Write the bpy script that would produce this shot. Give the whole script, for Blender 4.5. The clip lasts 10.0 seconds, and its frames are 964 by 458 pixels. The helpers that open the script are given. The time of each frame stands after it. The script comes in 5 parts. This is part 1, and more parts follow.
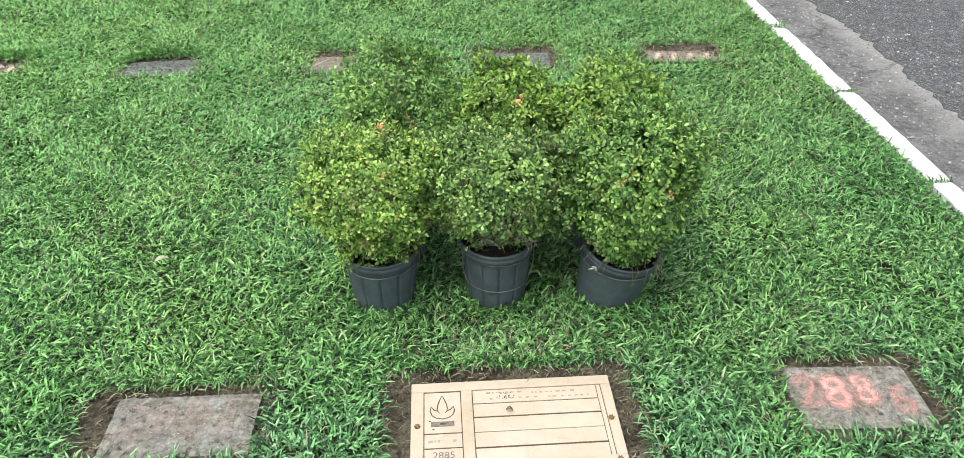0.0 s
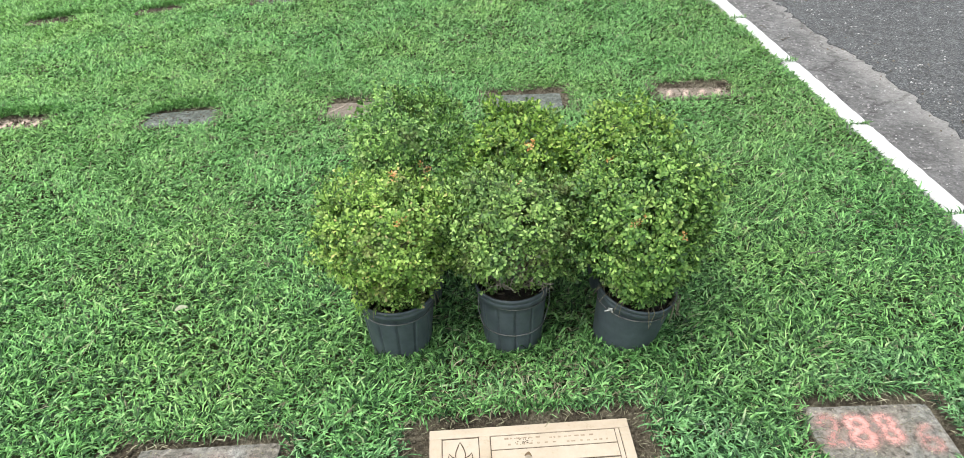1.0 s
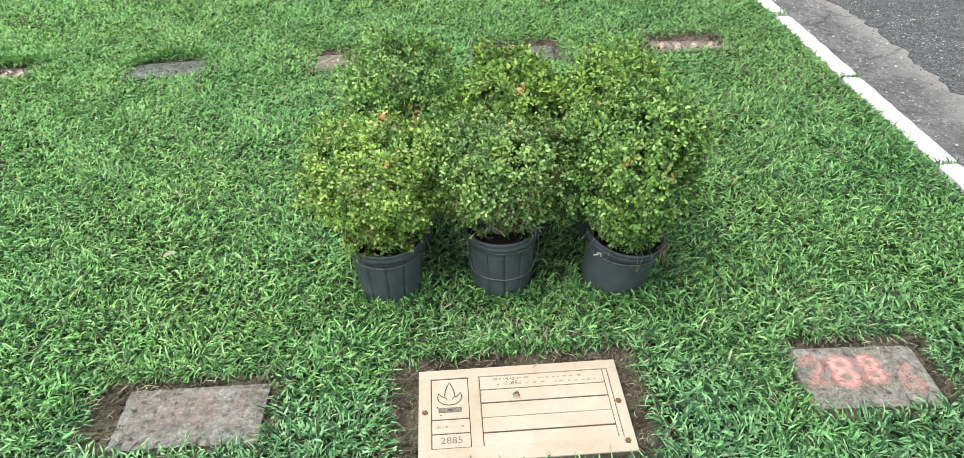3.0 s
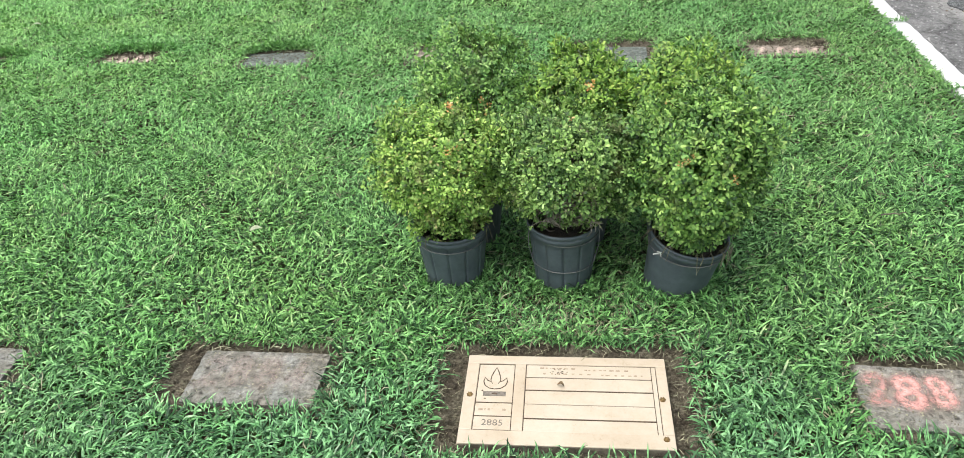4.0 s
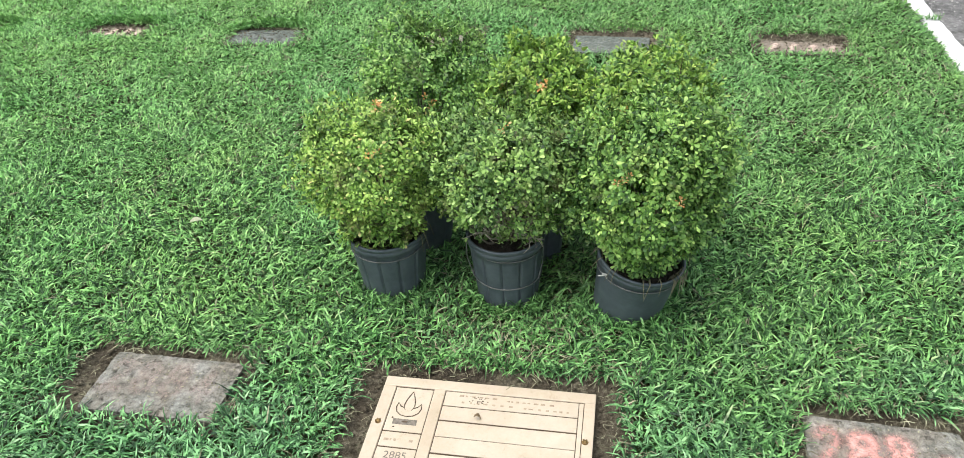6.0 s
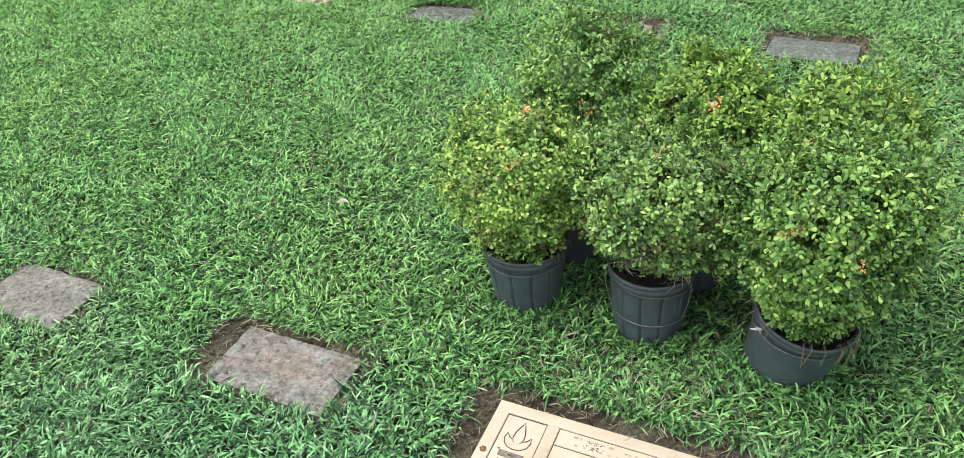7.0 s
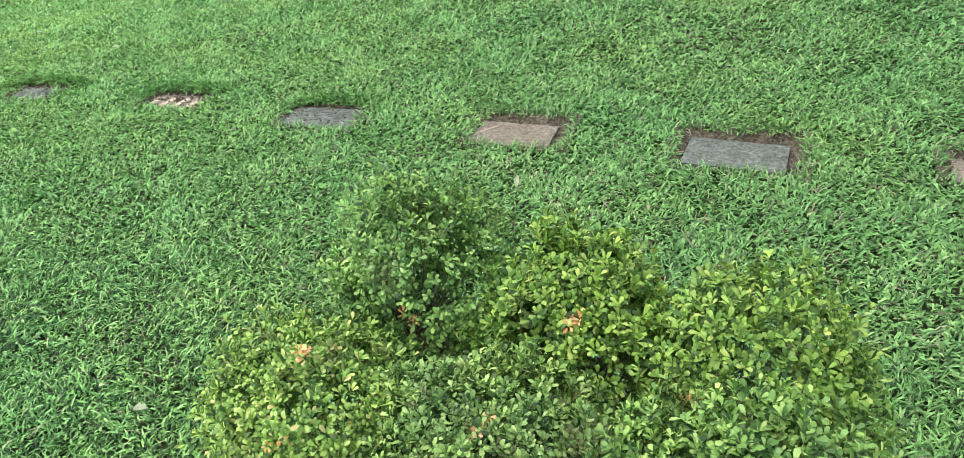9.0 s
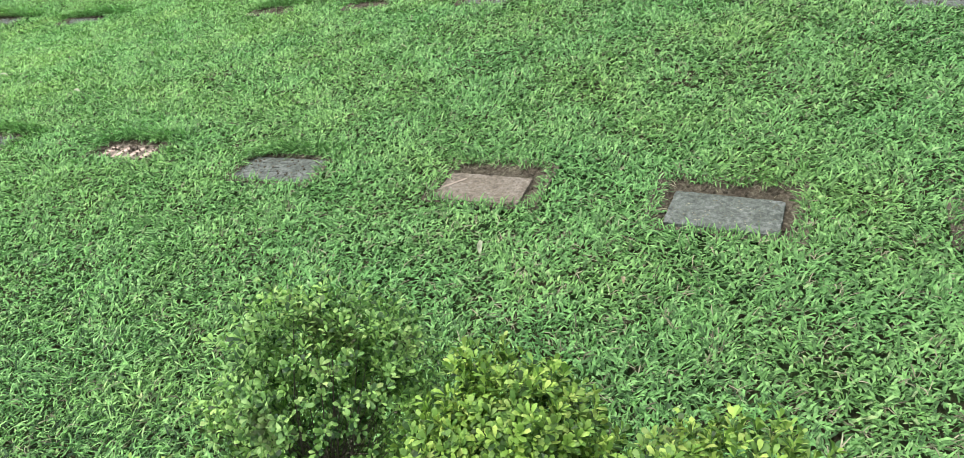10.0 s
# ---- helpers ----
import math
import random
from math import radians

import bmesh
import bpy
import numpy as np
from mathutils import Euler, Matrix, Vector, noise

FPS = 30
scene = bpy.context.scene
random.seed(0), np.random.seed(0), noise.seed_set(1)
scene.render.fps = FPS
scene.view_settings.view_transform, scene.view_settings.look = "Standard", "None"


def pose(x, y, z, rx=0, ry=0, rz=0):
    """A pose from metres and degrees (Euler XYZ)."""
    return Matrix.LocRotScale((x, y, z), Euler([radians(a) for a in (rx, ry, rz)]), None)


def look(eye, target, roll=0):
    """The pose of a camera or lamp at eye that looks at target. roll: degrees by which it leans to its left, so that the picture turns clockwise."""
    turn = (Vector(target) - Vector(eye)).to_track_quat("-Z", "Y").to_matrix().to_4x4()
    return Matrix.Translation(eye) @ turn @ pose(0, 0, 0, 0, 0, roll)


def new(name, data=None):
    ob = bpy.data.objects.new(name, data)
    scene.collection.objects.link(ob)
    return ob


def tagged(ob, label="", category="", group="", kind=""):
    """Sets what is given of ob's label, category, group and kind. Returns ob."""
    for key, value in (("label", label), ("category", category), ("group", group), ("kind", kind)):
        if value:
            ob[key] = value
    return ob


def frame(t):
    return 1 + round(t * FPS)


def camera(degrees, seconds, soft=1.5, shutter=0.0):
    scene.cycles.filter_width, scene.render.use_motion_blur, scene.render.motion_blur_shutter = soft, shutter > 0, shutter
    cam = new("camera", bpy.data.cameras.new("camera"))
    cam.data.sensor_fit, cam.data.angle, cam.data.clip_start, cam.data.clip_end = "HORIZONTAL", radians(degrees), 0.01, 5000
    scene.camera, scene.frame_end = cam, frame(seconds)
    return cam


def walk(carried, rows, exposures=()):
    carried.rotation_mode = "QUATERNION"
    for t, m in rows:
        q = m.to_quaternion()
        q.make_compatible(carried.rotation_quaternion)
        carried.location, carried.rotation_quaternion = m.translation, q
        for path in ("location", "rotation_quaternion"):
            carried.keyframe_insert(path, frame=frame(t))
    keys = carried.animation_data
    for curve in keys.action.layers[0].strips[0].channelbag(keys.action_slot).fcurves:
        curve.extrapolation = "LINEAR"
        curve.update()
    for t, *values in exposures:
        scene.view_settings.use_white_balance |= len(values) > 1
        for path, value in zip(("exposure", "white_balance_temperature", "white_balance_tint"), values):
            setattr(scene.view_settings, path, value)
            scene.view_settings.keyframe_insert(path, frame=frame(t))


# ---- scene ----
cam = camera(64.6, 10.0, 0.6)
PATH = [
    (0, (-0.082, -0.041, 1.746), (0.014, 1.593, 0.596), -0.4),
    (0.5, (-0.071, -0.038, 1.776), (-0.014, 1.654, 0.711), -3.1),
    (1, (-0.066, -0.038, 1.776), (-0.015, 1.65, 0.706), -2.6),
    (1.5, (-0.068, -0.039, 1.759), (-0.005, 1.615, 0.636), -1.9),
    (2, (-0.067, -0.04, 1.756), (-0.004, 1.608, 0.625), -2.4),
    (3.3, (-0.063, -0.103, 1.711), (0.006, 1.533, 0.563), -2.0),
    (3.5, (-0.012, -0.123, 1.716), (-0.028, 1.527, 0.587), -3.5),
    (4, (0.102, -0.143, 1.706), (-0.119, 1.494, 0.579), -4.3),
    (4.5, (0.166, -0.085, 1.709), (-0.035, 1.574, 0.61), -6.5),
    (5, (0.242, -0.025, 1.694), (0.039, 1.641, 0.606), -4.7),
    (5.2, (0.274, -0.004, 1.693), (0.042, 1.662, 0.611), -5.1),
    (6.3, (0.44, 0.181, 1.645), (0.043, 1.733, 0.447), -4.0),
    (6.5, (0.422, 0.21, 1.645), (-0.064, 1.737, 0.449), -5.3),
    (7, (0.449, 0.369, 1.646), (-0.303, 1.786, 0.452), -6.2),
    (7.5, (0.505, 0.53, 1.7), (-0.266, 2.011, 0.599), -5.8),
    (8, (0.478, 0.764, 1.672), (-0.231, 2.314, 0.626), -8.6),
    (8.5, (0.448, 0.964, 1.666), (-0.122, 2.562, 0.608), -5.0),
    (9, (0.516, 1.216, 1.627), (-0.181, 2.718, 0.506), -7.5),
    (9.5, (0.567, 1.378, 1.637), (-0.199, 2.852, 0.523), -7.1),
    (10, (0.566, 1.635, 1.608), (-0.166, 3.143, 0.518), -9.0),
]
walk(cam, [(t, look(eye, target, roll)) for t, eye, target, roll in PATH])

# ---------------------------------------------------------------- light
world = bpy.data.worlds.new("world")
scene.world = world
world.use_nodes = True
wn = world.node_tree.nodes
sky = wn.new("ShaderNodeTexSky")
sky.sky_type = "NISHITA"
sky.sun_disc = False
sky.sun_elevation = radians(69.8)
sky.sun_rotation = radians(-124.8)
sky.air_density, sky.dust_density, sky.ozone_density = 1.0, 3.0, 1.0
wn["Background"].inputs["Strength"].default_value = 0.138
veil = wn.new("ShaderNodeHueSaturation")         # thin cloud takes most of the blue out of the sky
veil.inputs["Saturation"].default_value = 0.42
world.node_tree.links.new(sky.outputs["Color"], veil.inputs["Color"])
world.node_tree.links.new(veil.outputs["Color"], wn["Background"].inputs["Color"])

sun = new("sun", bpy.data.lights.new("sun", "SUN"))
sun.data.energy = 1.25
sun.data.angle = radians(40)
sun.data.color = (1.0, 0.96, 0.9)
sun.matrix_world = look((-2.3, -1.6, 7.6), (0, 0, 0))
scene.view_settings.exposure = 1.03


# ---------------------------------------------------------------- materials
def material(name, rough=0.7, metal=0.0, spec=0.5):
    m = bpy.data.materials.new(name)
    m.use_nodes = True
    b = m.node_tree.nodes["Principled BSDF"]
    b.inputs["Roughness"].default_value = rough
    b.inputs["Metallic"].default_value = metal
    b.inputs["Specular IOR Level"].default_value = spec
    return m, m.node_tree.nodes, m.node_tree.links, b


def noise_node(n, l, scale, detail=4.0, rough=0.6, coords=None):
    t = n.new("ShaderNodeTexNoise")
    t.inputs["Scale"].default_value = scale
    t.inputs["Detail"].default_value = detail
    t.inputs["Roughness"].default_value = rough
    if coords is not None:
        l.new(coords, t.inputs["Vector"])
    return t.outputs["Fac"]


def ramp(n, l, fac, stops):
    r = n.new("ShaderNodeValToRGB")
    e = r.color_ramp.elements
    while len(e) < len(stops):
        e.new(0.5)
    for k, (p, c) in zip(e, stops):
        k.position, k.color = p, (*c, 1.0)
    l.new(fac, r.inputs["Fac"])
    return r.outputs["Color"]


def blend(n, l, fac, a, b, mode="MIX"):
    x = n.new("ShaderNodeMix")
    x.data_type, x.blend_type = "RGBA", mode
    for socket, value in ((x.inputs[0], fac), (x.inputs[6], a), (x.inputs[7], b)):
        if isinstance(value, (int, float)):
            socket.default_value = value
        elif isinstance(value, tuple):
            socket.default_value = (*value, 1.0)
        else:
            l.new(value, socket)
    return x.outputs[2]


def bumped(n, l, b, height, strength, distance):
    k = n.new("ShaderNodeBump")
    k.inputs["Strength"].default_value = strength
    k.inputs["Distance"].default_value = distance
    l.new(height, k.inputs["Height"])
    l.new(k.outputs["Normal"], b.inputs["Normal"])


def place(n):
    return n.new("ShaderNodeNewGeometry").outputs["Position"]


def thin_leaf(m, n, l, b, colour, through_light):
    """Adds light that passes through a thin blade or leaf."""
    t = n.new("ShaderNodeBsdfTranslucent")
    l.new(colour, t.inputs["Color"])
    mix = n.new("ShaderNodeMixShader")
    mix.inputs[0].default_value = through_light
    l.new(b.outputs[0], mix.inputs[1])
    l.new(t.outputs[0], mix.inputs[2])
    l.new(mix.outputs[0], n["Material Output"].inputs["Surface"])


def make_grass():
    m, n, l, b = material("grass_blade", 0.56, 0.0, 0.35)
    geo = n.new("ShaderNodeNewGeometry")
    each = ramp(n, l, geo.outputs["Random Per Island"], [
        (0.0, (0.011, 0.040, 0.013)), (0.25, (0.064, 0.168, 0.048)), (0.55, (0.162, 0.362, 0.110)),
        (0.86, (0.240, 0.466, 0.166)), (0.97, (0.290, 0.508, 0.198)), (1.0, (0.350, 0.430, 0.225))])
    wide = ramp(n, l, noise_node(n, l, 1.3, 3, 0.6, geo.outputs["Position"]), [
        (0.35, (0.88, 0.97, 0.95)), (0.5, (1.0, 1.0, 1.0)), (0.68, (1.14, 1.05, 0.97))])
    axes = n.new("ShaderNodeSeparateXYZ")
    l.new(geo.outputs["Position"], axes.inputs[0])
    # behind the pots blade colours blend part way to one green, with less contrast
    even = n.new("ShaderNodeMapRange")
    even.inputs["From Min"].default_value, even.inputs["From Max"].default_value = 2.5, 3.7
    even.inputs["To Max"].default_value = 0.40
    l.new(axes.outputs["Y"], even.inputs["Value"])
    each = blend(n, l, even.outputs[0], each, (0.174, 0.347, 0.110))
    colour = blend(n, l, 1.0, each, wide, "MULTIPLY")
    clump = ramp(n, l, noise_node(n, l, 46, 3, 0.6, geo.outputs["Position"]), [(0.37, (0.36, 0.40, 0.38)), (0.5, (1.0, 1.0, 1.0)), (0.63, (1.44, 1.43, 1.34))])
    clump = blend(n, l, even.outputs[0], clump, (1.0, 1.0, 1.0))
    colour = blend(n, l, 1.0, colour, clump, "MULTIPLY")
    # lawn brightness put into the colour: darker along the road, lighter away
    brightness_drift = n.new("ShaderNodeMapRange")
    brightness_drift.inputs["From Min"].default_value, brightness_drift.inputs["From Max"].default_value = -5.0, 2.0
    l.new(axes.outputs["X"], brightness_drift.inputs["Value"])
    pale = ramp(n, l, brightness_drift.outputs[0], [(0.0, (1.36, 1.34, 1.22)), (0.6, (1.08, 1.09, 1.06)), (1.0, (0.90, 0.92, 0.87))])
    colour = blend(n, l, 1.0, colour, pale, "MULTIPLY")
    # a bluer kind of grass has taken over the front of the plots in patches
    front = n.new("ShaderNodeMath")
    front.operation = "MULTIPLY_ADD"
    l.new(noise_node(n, l, 2.6, 4, 0.6, geo.outputs["Position"]), front.inputs[0])
    front.inputs[1].default_value = -2.4
    l.new(axes.outputs["Y"], front.inputs[2])
    kind = n.new("ShaderNodeMapRange")
    kind.inputs["From Min"].default_value, kind.inputs["From Max"].default_value = 0.62, 0.05
    l.new(front.outputs[0], kind.inputs["Value"])
    colour = blend(n, l, kind.outputs[0], colour, blend(n, l, 1.0, colour, (0.96, 0.97, 1.30), "MULTIPLY"))
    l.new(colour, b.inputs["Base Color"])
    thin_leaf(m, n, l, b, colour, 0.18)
    return m


def make_straw():
    m, n, l, b = material("dry_grass", 0.7)
    geo = n.new("ShaderNodeNewGeometry")
    c = ramp(n, l, geo.outputs["Random Per Island"], [
        (0.0, (0.070, 0.062, 0.036)), (0.5, (0.165, 0.160, 0.092)), (1.0, (0.38, 0.37, 0.24))])
    l.new(c, b.inputs["Base Color"])
    return m


def make_ground():
    m, n, l, b = material("lawn_ground", 0.95, 0.0, 0.2)
    pos = place(n)
    soil = ramp(n, l, noise_node(n, l, 38, 6, 0.7, pos), [
        (0.3, (0.045, 0.030, 0.020)), (0.55, (0.090, 0.064, 0.041)), (0.75, (0.15, 0.112, 0.075))])
    moss = ramp(n, l, noise_node(n, l, 22, 5, 0.7, pos), [
        (0.35, (0.022, 0.058, 0.017)), (0.6, (0.050, 0.115, 0.030)), (0.8, (0.10, 0.19, 0.06))])
    far = ramp(n, l, noise_node(n, l, 14, 8, 0.75, pos), [
        (0.3, (0.056, 0.128, 0.038)), (0.55, (0.104, 0.212, 0.062)), (0.75, (0.165, 0.295, 0.098))])
    # the thatch thins out to bare earth in places; past the mown plot the turf is seen as a whole
    lawn = blend(n, l, ramp(n, l, noise_node(n, l, 3, 3, 0.6, pos), [(0.38, (0.25,) * 3), (0.6, (0.9,) * 3)]), soil, moss)
    axes = n.new("ShaderNodeSeparateXYZ")
    l.new(pos, axes.inputs[0])

    def sum_of(a, ka, c, kc, add):
        """ka * a + kc * c + add"""
        first, second = n.new("ShaderNodeMath"), n.new("ShaderNodeMath")
        first.operation = second.operation = "MULTIPLY_ADD"
        l.new(a, first.inputs[0])
        first.inputs[1].default_value, first.inputs[2].default_value = ka, add
        l.new(c, second.inputs[0])
        second.inputs[1].default_value = kc
        l.new(first.outputs[0], second.inputs[2])
        return second.outputs[0]

    inner = n.new("ShaderNodeMath")
    inner.operation = "MINIMUM"
    l.new(sum_of(axes.outputs["X"], 1.0, axes.outputs["Y"], 1.25, 0.8), inner.inputs[0])
    l.new(sum_of(axes.outputs["Y"], 1.0, axes.outputs["X"], 0.0, -0.85), inner.inputs[1])
    outer = n.new("ShaderNodeMath")
    outer.operation = "MINIMUM"
    l.new(inner.outputs[0], outer.inputs[0])
    l.new(sum_of(axes.outputs["Y"], -1.0, axes.outputs["X"], 0.0, 9.0), outer.inputs[1])
    step = n.new("ShaderNodeMapRange")
    step.inputs["From Min"].default_value, step.inputs["From Max"].default_value = 0.35, 0.0
    l.new(outer.outputs[0], step.inputs["Value"])
    l.new(blend(n, l, step.outputs[0], lawn, far), b.inputs["Base Color"])
    bumped(n, l, b, noise_node(n, l, 60, 6, 0.8, pos), 0.9, 0.02)
    return m


def make_soil():
    m, n, l, b = material("bare_soil", 0.95, 0.0, 0.25)
    pos = place(n)
    c = ramp(n, l, noise_node(n, l, 70, 10, 0.85, pos), [
        (0.30, (0.030, 0.025, 0.018)), (0.48, (0.104, 0.089, 0.063)), (0.60, (0.205, 0.182, 0.134)), (0.74, (0.38, 0.33, 0.25))])
    wet = ramp(n, l, noise_node(n, l, 7, 3, 0.6, pos), [(0.35, (0.58, 0.54, 0.52)), (0.65, (1.35, 1.38, 1.36))])
    l.new(blend(n, l, 1.0, c, wet, "MULTIPLY"), b.inputs["Base Color"])
    bumped(n, l, b, noise_node(n, l, 110, 10, 0.85, pos), 1.0, 0.012)
    return m


def make_stone(name, dark, mid, light, stain, scuff=0.0):
    """Weathered stone or concrete; scuff: how strongly dark chips and pale lichen mottle it."""
    m, n, l, b = material(name, 0.88, 0.0, 0.3)
    pos = place(n)
    c = ramp(n, l, noise_node(n, l, 52, 10, 0.85, pos), [(0.36, dark), (0.47, mid), (0.58, light), (0.68, tuple(min(1, v * 1.6) for v in light))])
    s = ramp(n, l, noise_node(n, l, 11, 8, 0.78, pos), [(0.36, tuple(v * 0.7 for v in stain)), (0.47, stain), (0.62, (1.0, 1.0, 1.0))])
    c = blend(n, l, 0.85, c, s, "MULTIPLY")
    if scuff:
        chips = ramp(n, l, noise_node(n, l, 38, 3, 0.55, pos), [(0.33, (0.30, 0.29, 0.27)), (0.41, (1.0,) * 3), (0.62, (1.0,) * 3), (0.70, (1.42, 1.40, 1.34))])
        patch = ramp(n, l, noise_node(n, l, 8, 4, 0.6, pos), [(0.40, (0.92, 0.98, 0.98)), (0.60, (1.03, 1.0, 0.97))])
        c = blend(n, l, scuff, c, blend(n, l, 1.0, blend(n, l, 1.0, c, chips, "MULTIPLY"), patch, "MULTIPLY"))
    # grit and pits
    v = n.new("ShaderNodeTexVoronoi")
    v.inputs["Scale"].default_value = 130
    l.new(pos, v.inputs["Vector"])
    pit = ramp(n, l, v.outputs["Distance"], [(0.10, (0.22, 0.20, 0.18)), (0.30, (1.0, 1.0, 1.0))])
    c = blend(n, l, ramp(n, l, noise_node(n, l, 24, 4, 0.6, pos), [(0.46, (0.0,) * 3), (0.64, (0.6,) * 3)]), c, blend(n, l, 1.0, c, pit, "MULTIPLY"))
    l.new(c, b.inputs["Base Color"])
    bumped(n, l, b, noise_node(n, l, 60, 10, 0.8, pos), 0.6, 0.006)
    return m


def make_plate(name, a, c2, rough=0.38):
    m, n, l, b = material(name, rough, 0.0, 0.5)
    pos = place(n)
    c = ramp(n, l, noise_node(n, l, 6, 5, 0.6, pos), [(0.35, a), (0.65, c2)])
    d = ramp(n, l, noise_node(n, l, 34, 9, 0.82, pos), [(0.28, (0.66, 0.58, 0.47)), (0.42, (0.97, 0.95, 0.92)), (0.6, (1.05, 1.05, 1.05))])
    l.new(blend(n, l, 0.8, c, d, "MULTIPLY"), b.inputs["Base Color"])
    bumped(n, l, b, noise_node(n, l, 140, 4, 0.6, pos), 0.15, 0.002)
    return m


def make_leaf(name, stops, shine=0.46, through_light=0.24, scorch=0.3):
    """Small shrub leaves; scorch: how far patches of the crown have turned brown."""
    m, n, l, b = material(name, shine, 0.0, 0.35)
    geo = n.new("ShaderNodeNewGeometry")
    c = ramp(n, l, geo.outputs["Random Per Island"], stops)
    w = ramp(n, l, noise_node(n, l, 9, 3, 0.6, geo.outputs["Position"]), [(0.35, (0.76, 0.86, 0.88)), (0.6, (1.24, 1.27, 1.12))])
    c = blend(n, l, 1.0, c, w, "MULTIPLY")
    dry = n.new("ShaderNodeMapRange")
    dry.inputs["From Min"].default_value, dry.inputs["From Max"].default_value = 0.54, 0.66
    dry.inputs["To Max"].default_value = scorch
    l.new(noise_node(n, l, 11, 5, 0.65, geo.outputs["Position"]), dry.inputs["Value"])
    c = blend(n, l, dry.outputs[0], c, (0.150, 0.110, 0.052))
    l.new(c, b.inputs["Base Color"])
    thin_leaf(m, n, l, b, c, through_light)
    return m


def make_plain(name, a, c2, scale, rough, metal=0.0, bump=0.3, dist=0.003, spec=0.5):
    m, n, l, b = material(name, rough, metal, spec)
    pos = place(n)
    l.new(ramp(n, l, noise_node(n, l, scale, 6, 0.7, pos), [(0.35, a), (0.68, c2)]), b.inputs["Base Color"])
    if bump:
        bumped(n, l, b, noise_node(n, l, scale * 2, 6, 0.75, pos), bump, dist)
    return m


def make_spray(name, a, c2):
    """Thin sprayed paint: how thick it lies is kept with the mesh; grit breaks it up."""
    m, n, l, b = material(name, 0.85)
    pos = place(n)
    l.new(ramp(n, l, noise_node(n, l, 60, 6, 0.7, pos), [(0.35, a), (0.65, c2)]), b.inputs["Base Color"])
    bumped(n, l, b, noise_node(n, l, 60, 10, 0.8, pos), 0.6, 0.006)
    coat = n.new("ShaderNodeAttribute")
    coat.attribute_name = "spray"
    worn = ramp(n, l, noise_node(n, l, 75, 8, 0.8, pos), [(0.36, (0.12,) * 3), (0.52, (1.0,) * 3)])
    both = n.new("ShaderNodeMath")
    both.operation = "MULTIPLY"
    l.new(coat.outputs["Fac"], both.inputs[0])
    l.new(worn, both.inputs[1])
    clear = n.new("ShaderNodeBsdfTransparent")
    mix = n.new("ShaderNodeMixShader")
    l.new(both.outputs[0], mix.inputs[0])
    l.new(clear.outputs[0], mix.inputs[1])
    l.new(b.outputs[0], mix.inputs[2])
    l.new(mix.outputs[0], n["Material Output"].inputs["Surface"])
    return m


def make_kerb():
    m, n, l, b = material("white_kerb_paint", 0.62, 0.0, 0.4)
    pos = place(n)
    c = ramp(n, l, noise_node(n, l, 5, 6, 0.7, pos), [(0.3, (0.50, 0.495, 0.48)), (0.55, (0.70, 0.70, 0.69))])
    chips = ramp(n, l, noise_node(n, l, 34, 6, 0.75, pos), [(0.28, (0.38, 0.36, 0.33)), (0.36, (1.0, 1.0, 1.0))])
    l.new(blend(n, l, 1.0, c, chips, "MULTIPLY"), b.inputs["Base Color"])
    bumped(n, l, b, noise_node(n, l, 60, 6, 0.7, pos), 0.5, 0.004)
    return m


def make_asphalt():
    m, n, l, b = material("worn_asphalt", 0.92, 0.0, 0.3)
    pos = place(n)
    v = n.new("ShaderNodeTexVoronoi")
    v.inputs["Scale"].default_value = 120
    l.new(pos, v.inputs["Vector"])
    grit = ramp(n, l, v.outputs["Color"], [(0.15, (0.052, 0.055, 0.055)), (0.6, (0.100, 0.105, 0.104)), (0.93, (0.200, 0.206, 0.202))])
    wide = ramp(n, l, noise_node(n, l, 16, 8, 0.8, pos), [(0.35, (0.66, 0.64, 0.60)), (0.5, (0.98,) * 3), (0.66, (1.40,) * 3)])
    l.new(blend(n, l, 1.0, grit, wide, "MULTIPLY"), b.inputs["Base Color"])
    bumped(n, l, b, v.outputs["Distance"], 0.8, 0.006)
    return m


